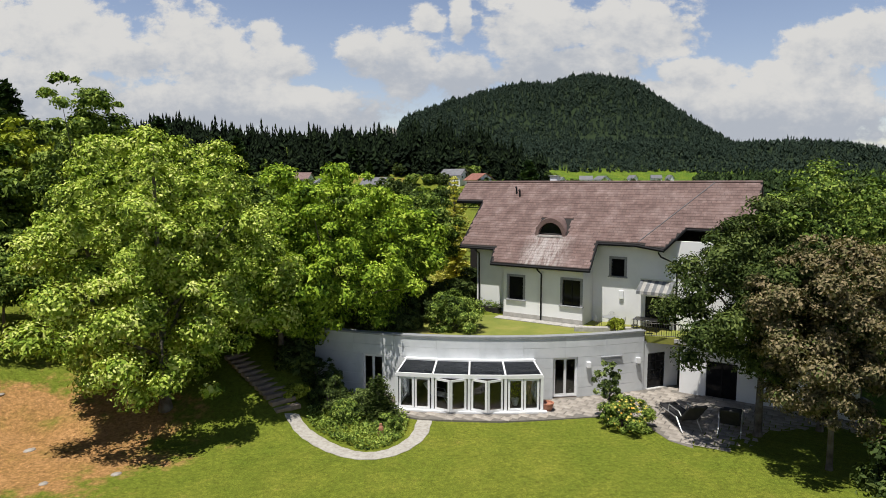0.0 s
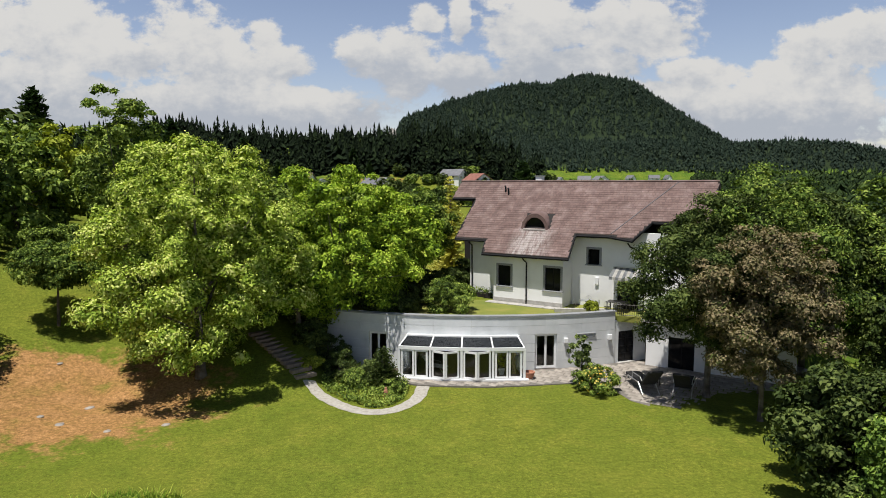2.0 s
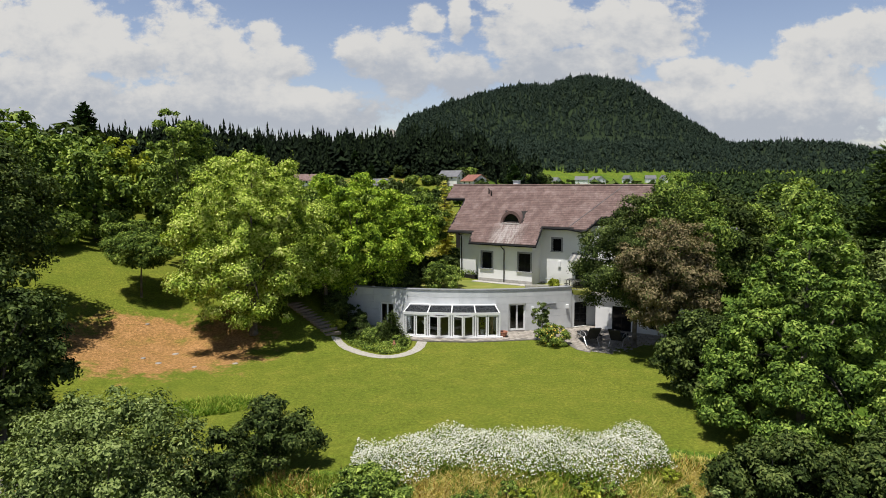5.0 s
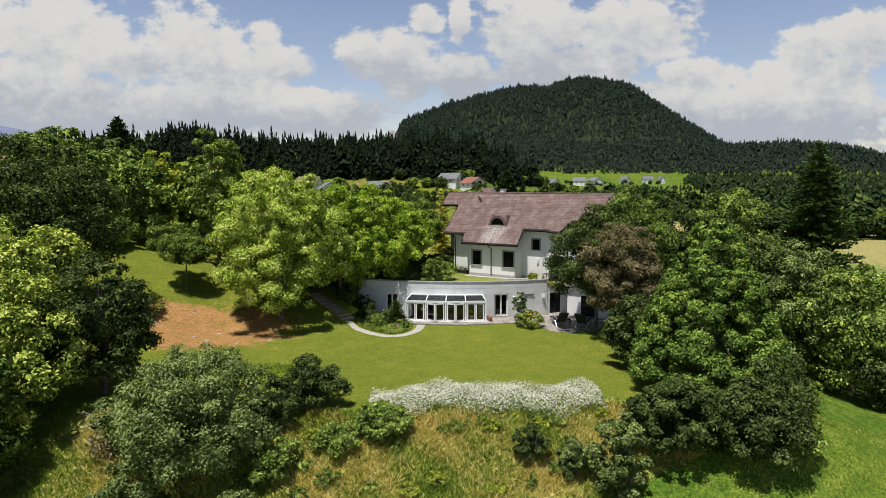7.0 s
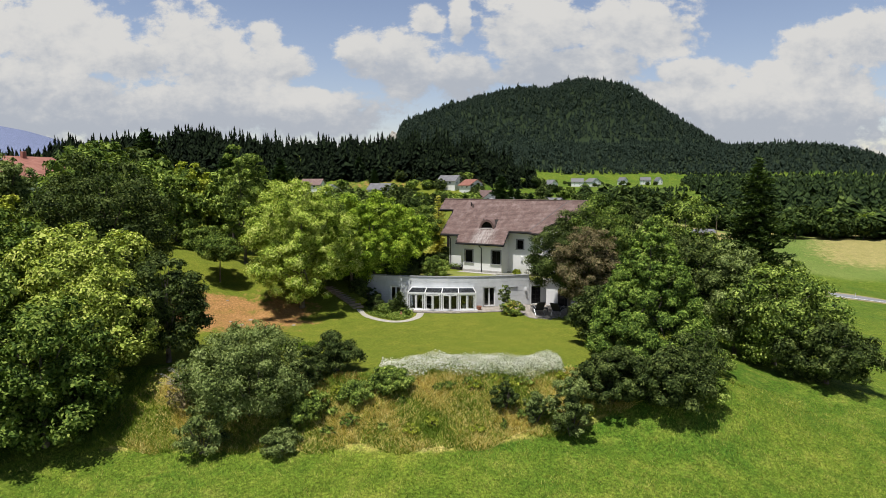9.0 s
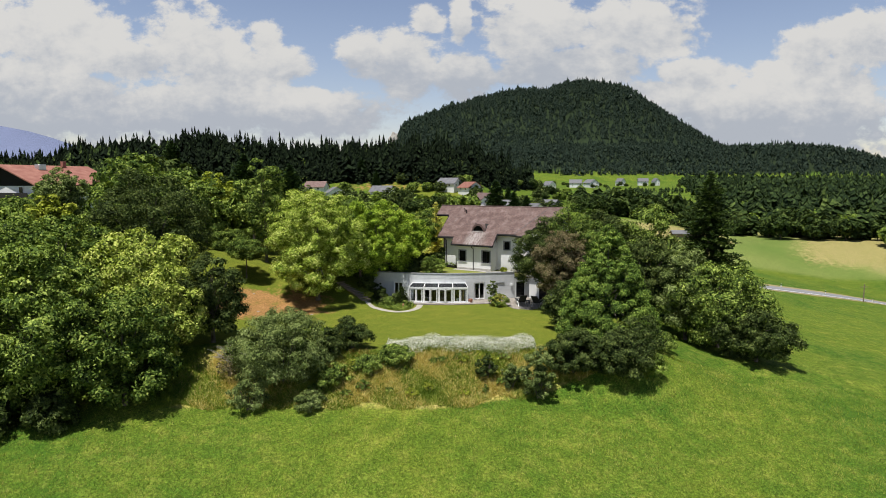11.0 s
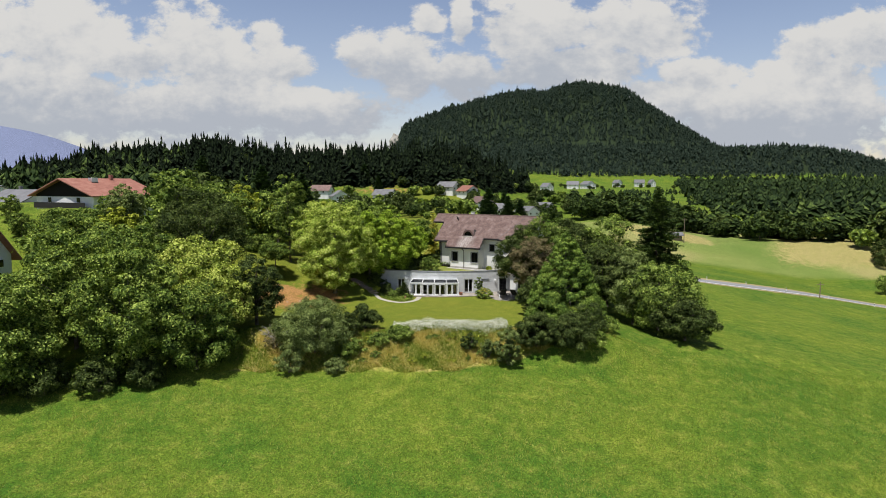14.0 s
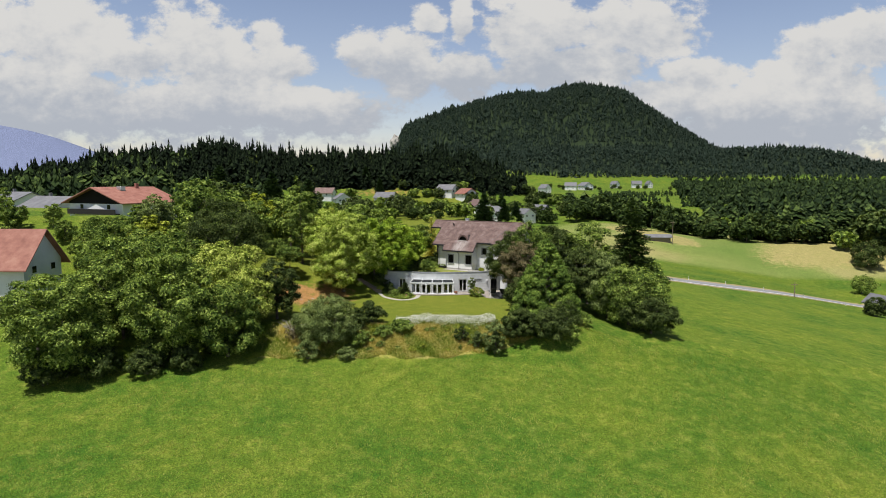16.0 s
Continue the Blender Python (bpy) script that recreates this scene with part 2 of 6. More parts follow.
AWNING = plain("awning_cloth", [(.55, .53, .50), (.66, .64, .60)], 4, 0.85)
FLOOR_IN = plain("inner_floor", [(.09, .07, .05), (.14, .11, .085)], 2, 0.5)
WALL_IN = plain("inner_wall", [(.16, .14, .12), (.22, .20, .17)], 1, 0.9)
ASPHALT = plain("asphalt", [(.19, .19, .20), (.26, .26, .265)], 0.6, 0.9, bump=0.2)
WOODPLANK = plain("old_wood", [(.16, .12, .085), (.26, .20, .15)], 3, 0.8)
CLIFF = plain("pale_rock", [(.30, .28, .25), (.45, .43, .39)], 0.05, 0.95)


def glass(name, tint, rough=0.02):
    m, n, l, b = material(name, rough)
    b.inputs["Base Color"].default_value = (*tint, 1)
    b.inputs["Transmission Weight"].default_value, b.inputs["IOR"].default_value = 1.0, 1.45
    return m


GLASS = glass("window_glass", (.80, .84, .86))
DARKGLASS = plain("dark_pane", [(.006, .007, .008), (.012, .012, .013)], 2, 0.08, bump=0.0)
DARKGLASS.node_tree.nodes["Principled BSDF"].inputs["Specular IOR Level"].default_value = 0.25


# opaque; the dark room seen through the roof panes is put into their colour
ROOFGLASS = plain("dark_roof_glass", [(.020, .024, .030), (.040, .046, .054)], 1.5, 0.06, bump=0.0)


# ---- mesh helpers ----
def mesh_from(name, verts, faces, mat):
    me = bpy.data.meshes.new(name)
    me.from_pydata([tuple(v) for v in verts], [], faces)
    me.materials.append(mat)
    return me


def quads(name, v, mat):
    """A mesh of loose quads from an array of shape (n, 4, 3)."""
    n = len(v)
    me = bpy.data.meshes.new(name)
    me.vertices.add(4 * n), me.loops.add(4 * n), me.polygons.add(n)
    me.vertices.foreach_set("co", np.ascontiguousarray(v, dtype=np.float32).ravel())
    me.loops.foreach_set("vertex_index", np.arange(4 * n, dtype=np.int32))
    me.polygons.foreach_set("loop_start", np.arange(0, 4 * n, 4, dtype=np.int32))
    me.update(calc_edges=True)
    me.materials.append(mat)
    return me


def thing(name, m, label, category, group="", kind=""):
    ob = new(name)
    ob.matrix_world = m
    ob.empty_display_size = 0.2
    return tagged(ob, label, category, group, kind)


def part(name, bm, mat, parent, label="", m=None):
    """One mesh object under a thing or a part; bm in the parent's own axes."""
    if isinstance(bm, bpy.types.Mesh):
        me = bm
    else:
        me = bpy.data.meshes.new(name)
        bm.to_mesh(me)
        bm.free()
        me.materials.append(mat)
    ob = new(name, me)
    ob.parent = parent
    if m is not None:
        ob.matrix_local = m
    if label:
        ob["label"] = label
    return ob


def box(bm, lo, hi, bevel=0.0):
    r = bmesh.ops.create_cube(bm, size=1.0)
    for v in r["verts"]:
        v.co = Vector([lo[i] + (v.co[i] + 0.5) * (hi[i] - lo[i]) for i in range(3)])
    if bevel:
        es = list({e for v in r["verts"] for e in v.link_edges})
        bmesh.ops.bevel(bm, geom=es, offset=bevel, segments=1, affect="EDGES")
    return bm


def boxes(*pairs, bevel=0.0):
    bm = bmesh.new()
    for lo, hi in pairs:
        box(bm, lo, hi, bevel)
    return bm


def tube(bm, path, radii, sides=8):
    """A tapered tube along points."""
    rings = []
    pts = [Vector(p) for p in path]
    for i, p in enumerate(pts):
        d = (pts[min(i + 1, len(pts) - 1)] - pts[max(i - 1, 0)]).normalized()
        a = d.orthogonal().normalized()
        b = d.cross(a)
        r = radii[i] if isinstance(radii, (list, tuple)) else radii
        rings.append([bm.verts.new(p + r * (math.cos(k * math.tau / sides) * a + math.sin(k * math.tau / sides) * b)) for k in range(sides)])
    for r0, r1 in zip(rings, rings[1:]):
        # keep the rings from twisting
        off = min(range(sides), key=lambda o: sum((r0[k].co - r1[(k + o) % sides].co).length for k in range(sides)))
        for k in range(sides):
            bm.faces.new((r0[k], r0[(k + 1) % sides], r1[(k + 1 + off) % sides], r1[(k + off) % sides]))
    bm.faces.new(rings[0][::-1]), bm.faces.new(rings[-1])
    return bm


def extrude_poly(bm, pts, z0, z1):
    lo = [bm.verts.new((x, y, z0)) for x, y in pts]
    hi = [bm.verts.new((x, y, z1)) for x, y in pts]
    n = len(pts)
    bm.faces.new(lo[::-1]), bm.faces.new(hi)
    for i in range(n):
        bm.faces.new((lo[i], lo[(i + 1) % n], hi[(i + 1) % n], hi[i]))
    return bm


# ---- ground ----
CX, CY, RW = 3.2, 63.4, 26.0        # the curved wall's centre and radius


def step(a, b, t):
    t = np.clip((t - a) / (b - a), 0, 1)
    return t * t * (3 - 2 * t)


# the round hill's crest from west to east
HILL_X = [-190, -150, -112, -92, -30, 65, 161, 215, 256, 296, 337, 405, 446, 502, 572, 642, 691, 760, 860]
HILL_Z = [0, 40, 95, 136, 158, 196, 219, 223, 222, 238, 243, 236, 226, 188, 143, 98, 75, 45, 0]
# the wooded shoulder before it
SHOULDER_X = [-120, 8, 76, 188, 301, 414, 526, 582, 683, 751, 819, 886, 1200, 1700]
SHOULDER_Z = [0, 0, 30, 36, 35, 37, 41, 53, 63, 62, 50, 33, 30, 10]


def height(x, y):
    x, y = np.asarray(x, float), np.asarray(y, float)
    base = -0.08 * np.clip(x, 0, 38) - 0.16 * np.clip(x - 38, 0, 110) * (1 - step(260, 700, y))
    slope = 0.22 * (np.clip(y, -16, 15) - 15) + 0.13 * (np.clip(y, -400, -16) + 16)
    meadow = base + slope + 0.35 * np.sin(x * 0.07 + 1) * np.sin(y * 0.06)
    lawn = 0.12 * np.sin(x * 0.13 + 2) * np.sin(y * 0.17)
    edge = 11.0 + 1.2 * np.sin(x * 0.21) + 0.6 * np.sin(x * 0.53 + 1)
    w = step(edge - 9.0, edge, y) * (1 - step(21, 34, x))
    z = meadow * (1 - w) + lawn * w
    # slope up to the upper garden, left of the curved wall and behind it
    left = np.clip((y - 31.5) * 0.36, 0, 3.5) * (1 - step(-9.5, -7.0, x))
    back = 3.5 * step(41.5, 46.0, y)
    upper = np.maximum(left, back) * (1 - step(24, 40, x))
    z = z + upper * step(20, 30, y)
    # the hillside to the west
    z = z + 0.27 * np.clip(-21 - x, 0, 42) * step(14, 34, y) * (1 - step(90, 240, y))
    # level plot cut into the hillside for the neighbouring house
    z = z - 4.0 * np.exp(-((x + 74) / 14) ** 4 - ((y - 63) / 13) ** 4)
    # far field beyond the road, village floor
    z = z + 10.5 * step(170, 235, y) * step(55, 110, x) * (1 - step(300, 700, y))
    z = z + 16 * step(300, 1000, y)
    # forest ridge, long hill, far ridge, mountain
    z = z + (27 * step(-420, -150, x) * (1 - step(20, 130, x))) * np.exp(-((y - 420) / 85) ** 2)
    z = z + 6.5 * (1 - step(-190, -100, x)) * step(-420, -260, x) * np.exp(-((y - 420) / 85) ** 2)
    z = z + 30 * np.exp(-((x + 60) / 120) ** 2 - ((y - 900) / 200) ** 2)
    crest = np.interp(x, HILL_X, HILL_Z)
    z = z + crest * np.exp(-((y - 1520) / 215) ** 2)
    z = z + np.interp(x, SHOULDER_X, SHOULDER_Z) * np.exp(-((y - 1190) / 110) ** 2)
    z = z + 340 * np.exp(-(np.abs(x + 2650) / 800) ** 2.2 - ((y - 3500) / 500) ** 2)
    return z


def lines(near, fine, far, grow):
    out = list(np.arange(near[0], near[1] + 1e-6, fine))
    s, p = fine, near[1]
    while p < far[1]:
        s *= grow
        p += s
        out.append(p)
    s, p = fine, near[0]
    while p > far[0]:
        s *= grow
        p -= s
        out.insert(0, p)
    return np.array(out)


gx, gy = lines((-46, 46), 0.62, (-3600, 2400), 1.06), lines((-62, 56), 0.62, (-420, 4300), 1.05)
GX, GY = np.meshgrid(gx, gy)
GZ = height(GX, GY)
# the ground lies flat and low under the lower storey
ROOM = (np.hypot(GX - CX, GY - CY) < RW + 0.9) & (GX > -8.6) & (GX < 26) & (GY < 44.5)
GZ = np.where(ROOM, np.minimum(GZ, -0.15), GZ)
nx, ny = len(gx), len(gy)
gm = bpy.data.meshes.new("ground")
gm.vertices.add(nx * ny)
gm.vertices.foreach_set("co", np.stack([GX, GY, GZ], -1).astype(np.float32).ravel())
ii = (np.arange(ny - 1)[:, None] * nx + np.arange(nx - 1)[None, :]).ravel()
fq = np.stack([ii, ii + 1, ii + 1 + nx, ii + nx], -1).astype(np.int32)
gm.loops.add(fq.size), gm.polygons.add(len(fq))
gm.loops.foreach_set("vertex_index", fq.ravel())
gm.polygons.foreach_set("loop_start", np.arange(0, fq.size, 4, dtype=np.int32))
gm.polygons.foreach_set("use_smooth", np.ones(len(fq), dtype=bool))
gm.update(calc_edges=True)
ground = tagged(new("ground", gm), "mown lawn, dry patch, grassy bank and meadow", "ground", kind="structure")

def CLEAR(x, y, z):
    """Hillside meadows: a narrow band on the hill, one on the shoulder's foot, one on the valley's rise."""
    band = (x > 250) & (x < 590) & (np.abs(z - 99 - .012 * (x - 400)) < 5) & (np.sin(x * .045) > -.6) & (y > 1230) & (y < 1500)
    foot = (x > 55) & (x < 205) & (y > 1030) & (y < 1105 - .12 * (x - 55))
    rise = (x > .17 * (y + 85)) & (x < .35 * (y + 85)) & (y > 740) & (y < 1075)
    return (band | foot | rise).astype(float)


# zones of growth: lawn, dry soil, bank, woods; last, the far mountain's painted haze
edge = 11.0 + 1.2 * np.sin(GX * 0.21) + 0.6 * np.sin(GX * 0.53 + 1)
lawn_w = step(-1, 1, GY - edge) * (1 - step(24, 28, GX)) * step(-45, -40, GX)
dry_w = np.exp(-(np.abs(GX + 21.5) / 8.0) ** 3 - (np.abs(GY - 29.8 - 0.12 * (GX + 21)) / 6.2) ** 3)
dry_w = np.maximum(dry_w, 0.5 * np.exp(-((GX + 40) / 30) ** 2 - ((GY - 340) / 16) ** 2))
bank_w = step(-1.0, 1.0, GY - 1.4 - 0.36 * np.maximum(GX - 2, 0)) * (1 - step(-1.5, 0.5, GY - edge)) * step(-26, -20, GX) * (1 - step(24, 30, GX))
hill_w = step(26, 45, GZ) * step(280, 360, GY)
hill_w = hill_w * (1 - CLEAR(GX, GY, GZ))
field_w = step(165, 200, GY) * (1 - step(260, 330, GY)) * step(40, 80, GX)
u_w = GX / (GY + 72)
ripe_w = np.maximum(step(.46, .62, u_w) * step(180, 215, GY) * (1 - step(255, 275, GY)), step(208, 216, GY) * (1 - step(262, 272, GY)) * step(88, 96, GX) * (1 - step(118, 136, GX)))
ripe_w = np.maximum(ripe_w, .5 * field_w * np.exp(-((GY - 178 + .12 * (GX - 120)) / 5) ** 2))
for nm, a in (("lawn", lawn_w), ("dry", dry_w), ("bank", bank_w), ("wood", hill_w), ("field", field_w), ("ripe", ripe_w), ("haze_tint", step(2300, 2800, GY))):
    at = gm.attributes.new(nm, "FLOAT", "POINT")
    at.data.foreach_set("value", a.astype(np.float32).ravel())


def ground_material():
    m, n, l, b = material("ground_cover", 0.95)
    b.inputs["Specular IOR Level"].default_value = 0.1
    big, mid, fine = noise_node(n, l, 0.05, 5), noise_node(n, l, 0.5, 6, 0.7), noise_node(n, l, 5.0, 6, 0.75)

    def attr(name, soft=0.35):
        a = n.new("ShaderNodeAttribute")
        a.attribute_name = name
        # ragged borders
        s = n.new("ShaderNodeMath")
        s.operation = "MULTIPLY_ADD"
        s.inputs[1].default_value, s.inputs[2].default_value = soft * 2.6, -soft * 1.3
        l.new(mid.outputs["Fac"], s.inputs[0])
        t = n.new("ShaderNodeMath")
        t.operation = "ADD"
        l.new(a.outputs["Fac"], t.inputs[0]), l.new(s.outputs[0], t.inputs[1])
        r = n.new("ShaderNodeMapRange")
        r.interpolation_type = "SMOOTHSTEP"
        r.inputs["From Min"].default_value, r.inputs["From Max"].default_value = 0.3, 0.7
        l.new(t.outputs[0], r.inputs["Value"])
        return r.outputs[0]

    def tone(cols, src, lo=0.3, hi=0.7):
        r = ramp(n, cols, lo, hi)
        l.new(src.outputs["Fac"], r.inputs[0])
        return r.outputs[0]
    mead = mixed(n, l, tone([(.032, .095, .010), (.085, .155, .016), (.26, .29, .045)], mid), tone([(.030, .10, .010), (.19, .215, .022)], big, .38, .62), 0.5)
    mead = mixed(n, l, mead, tone([(.032, .090, .010), (.085, .14, .015), (.29, .28, .06)], noise_node(n, l, 0.6, 8, 0.78), .36, .66), 0.35)
    lawn = mixed(n, l, tone([(.088, .125, .014), (.14, .168, .02), (.21, .21, .032)], mid), tone([(.088, .138, .014), (.195, .20, .027)], big), 0.5)
    soil = mixed(n, l, tone([(.20, .16, .03), (.32, .175, .06), (.42, .235, .10)], mid), tone([(.20, .115, .04), (.44, .24, .105)], fine), 0.5)
    bank = mixed(n, l, tone([(.12, .19, .026), (.26, .27, .05), (.46, .38, .12), (.17, .24, .035)], mid), tone([(.11, .19, .025), (.30, .28, .055), (.52, .42, .18)], noise_node(n, l, 0.33, 4, .6), .38, .66), 0.5)
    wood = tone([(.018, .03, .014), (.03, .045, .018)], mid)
    field = tone([(.13, .19, .04), (.19, .23, .06), (.33, .28, .12)], noise_node(n, l, 0.016, 3))
    col = mixed(n, l, mead, field, attr("field", 0.1))
    col = mixed(n, l, col, tone([(.24, .23, .07), (.37, .31, .13)], mid), attr("ripe", 0.5))
    col = mixed(n, l, col, lawn, attr("lawn", 0.15))
    col = mixed(n, l, col, soil, attr("dry", 0.75))
    col = mixed(n, l, col, bank, attr("bank", 0.35))
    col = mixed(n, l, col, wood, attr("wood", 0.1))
    # distance haze put into the far mountain's colour as a blue tint
    col = mixed(n, l, col, (.17, .20, .31), attr("haze_tint", 0.0))
    v = ramp(n, [(.42,) * 3, (.95,) * 3, (1.6,) * 3], 0.36, 0.64)
    l.new(fine.outputs["Fac"], v.inputs[0])
    # mown grass is more even than the meadow
    v_out = mixed(n, l, v.outputs[0], mixed(n, l, v.outputs[0], (1.0, 1.0, 1.0), 0.5), attr("lawn", 0.1))
    col = mixed(n, l, col, v_out, 1.0, "MULTIPLY")
    grain = noise_node(n, l, 21.0, 4, 0.8)
    gr = ramp(n, [(.55,) * 3, (1.0,) * 3, (1.4,) * 3], 0.34, 0.66)
    l.new(grain.outputs["Fac"], gr.inputs[0])
    col = mixed(n, l, col, gr.outputs[0], 1.0, "MULTIPLY")
    l.new(col, b.inputs["Base Color"])
    bn = n.new("ShaderNodeBump")
    bn.inputs["Strength"].default_value, bn.inputs["Distance"].default_value = 0.6, 0.12
    l.new(fine.outputs["Fac"], bn.inputs["Height"]), l.new(bn.outputs[0], b.inputs["Normal"])
    return m


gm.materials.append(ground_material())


def gz(x, y):
    return float(height(x, y))


# ---- trees and shrubs ----
def kites(pos, nrm, size, rng, aspect=0.5, fold=0.18):
    """Pointed leaves: one folded quad each, lying across its normal."""
    n = len(pos)
    a = rng.normal(size=(n, 3))
    a -= (a * nrm).sum(1, keepdims=True) * nrm
    a /= np.linalg.norm(a, axis=1, keepdims=True) + 1e-9
    b = np.cross(nrm, a)
    s = np.reshape(size, (-1, 1)) * rng.uniform(0.65, 1.25, (n, 1))
    w = s * aspect
    tip, root = pos + a * s * 0.55, pos - a * s * 0.45
    return np.stack([root, pos + b * w * 0.5 + nrm * s * fold, tip, pos - b * w * 0.5 + nrm * s * fold], 1)


def unit(v):
    return v / (np.linalg.norm(v, axis=1, keepdims=True) + 1e-9)


def crown_mesh(name, r, z0, z1, count, leaf, mat, seed, lobes=42, shape=0.0, lobe_size=0.30, squash=0.68, dense=1.5, bullet=False):
    """A crown of leaf clumps. shape: above 0 widest low down, below 0 widest high up."""
    count, leaf = int(count * dense * 1.15), leaf * 0.74
    lobes, lobe_size = int(lobes * 2.6), lobe_size * 0.66
    rng = np.random.default_rng(seed)
    c, h = (z0 + z1) / 2, (z1 - z0) / 2
    # clumps wrapped evenly round the crown, some pushed out or sunk in, and a filled heart
    i = np.arange(lobes)
    up = 1 - 2 * (i + 0.5) / lobes
    turn = i * 2.39996 + rng.normal(0, 0.25, lobes)
    d = np.stack([np.sqrt(1 - up * up) * np.cos(turn), np.sqrt(1 - up * up) * np.sin(turn), up], 1)
    d = unit(d + rng.normal(0, 0.07, d.shape))
    d[:, 2] = np.clip(d[:, 2] * 1.05 + 0.03, -0.9, 1)
    rad = np.where(rng.random(lobes) < 0.72, rng.choice([0.64, 0.75, 0.83, 0.90], lobes) + rng.normal(0, 0.03, lobes), rng.uniform(0.2, 0.62, lobes))[:, None]
    rng.shuffle(order := np.arange(lobes))
    d, rad = d[order], rad[order]
    cen = d * rad
    wid = 1 - shape * cen[:, 2:3]
    cen = cen * np.concatenate([wid * r, wid * r, np.full((lobes, 1), h)], 1) + np.array([0, 0, c])
    if bullet:
        # a smooth pointed cone
        f = 1 - rng.uniform(0.0, 1.0, lobes) ** 0.62
        a = rng.uniform(0, math.tau, lobes)
        prof = r * (1 - f ** 1.3) ** 0.85 * np.where(rng.random(lobes) < 0.8, rng.uniform(0.84, 0.94, lobes), rng.uniform(0.2, 0.8, lobes))
        cen = np.stack([prof * np.cos(a), prof * np.sin(a), z0 + (0.06 + 0.9 * f) * (z1 - z0)], 1)
        d = unit(cen - np.array([0, 0, c]))
    lr = r * lobe_size * (rng.uniform(0.5, 1.45, lobes) if not bullet else rng.uniform(0.6, 1.0, lobes) * (1.1 - 0.5 * f)) * np.clip(1 - shape * d[:, 2] * 0.4, 0.5, 1.5)
    k = rng.choice(lobes, count, p=lr ** 2 / (lr ** 2).sum())
    e = unit(rng.normal(size=(count, 3)) + np.array([0, 0, 0.5]) + 0.6 * d[k])
    dist = np.where(rng.random(count) < 0.8, rng.normal(0.95, 0.13, count), rng.uniform(0.1, 0.9, count))
    pos = cen[k] + e * (lr[k] * dist)[:, None] * np.array([1, 1, squash])
    keep = pos[:, 2] > z0 * 0.98
    # the leaves inside a clump are massed into larger sprays
    size = leaf * np.where(dist < 0.72, 2.3, 1.0)[keep]
    pos, e = pos[keep], e[keep]
    nrm = unit(e * 0.8 + rng.normal(size=e.shape) * 0.42 + np.array([0, 0, 0.35]))
    return quads(name, kites(pos, nrm, size, rng), mat), cen


def trunk_bm(h, top, rad, cen, seed, limbs=9):
    rng = random.Random(seed)
    bm = bmesh.new()
    lean = [rng.uniform(-0.3, 0.3), rng.uniform(-0.3, 0.3)]
    path = [(lean[0] * t * t, lean[1] * t * t, -0.3 + (top * 0.82 + 0.3) * t) for t in (0, 0.06, 0.25, 0.5, 0.75, 1)]
    tube(bm, path, [rad * 1.5, rad * 1.05, rad * 0.85, rad * 0.6, rad * 0.35, rad * 0.1], 9)
    for c in list(cen)[:limbs]:
        t = rng.uniform(0.22, 0.6)
        s = Vector((lean[0] * t * t, lean[1] * t * t, max(h, top * t * 0.8)))
        e = Vector(c)
        m = s.lerp(e, 0.5) + Vector((0, 0, 0.12 * (e - s).length))
        tube(bm, [s, m, e], [rad * 0.42, rad * 0.26, rad * 0.06], 6)
    return bm


def tree(name, x, y, top, r, mat, label, seed, bottom=1.5, count=9000, leaf=0.42, trunk=0.22, shape=0.0, lobes=42, lobe_size=0.30, z=None, category="tree", group="", dense=1.5, bullet=False):
    """top: height of the crown's top over the sea of the plan; bottom: crown's start over its foot."""
    z = gz(x, y) if z is None else z
    t = thing(name, pose(x, y, z), label, category, group)
    me, cen = crown_mesh("crown", r, bottom, top - z, count, leaf, mat, seed, lobes, shape, lobe_size, dense=dense, bullet=bullet)
    part("trunk", trunk_bm(bottom, top - z, trunk, cen, seed), BARK, t)
    part("crown", me, mat, t)
    return t


def shrub(name, x, y, top, r, mat, label, seed, count=4500, leaf=0.26, lobes=26, z=None, group="", lobe_size=0.36):
    z = gz(x, y) if z is None else z
    t = thing(name, pose(x, y, z), label, "shrub", group)
    me, cen = crown_mesh("foliage", r, -0.1, top - z, count, leaf, mat, seed, lobes, 0.25, lobe_size, dense=1.45)
    bm = bmesh.new()
    for c in cen[:8]:
        tube(bm, [(c[0] * 0.1, c[1] * 0.1, -0.2), (c[0] * 0.5, c[1] * 0.5, c[2] * 0.5), tuple(c)], [0.07, 0.05, 0.02], 5)
    part("stem", bm, BARK, t)
    part("foliage", me, mat, t)
    return t


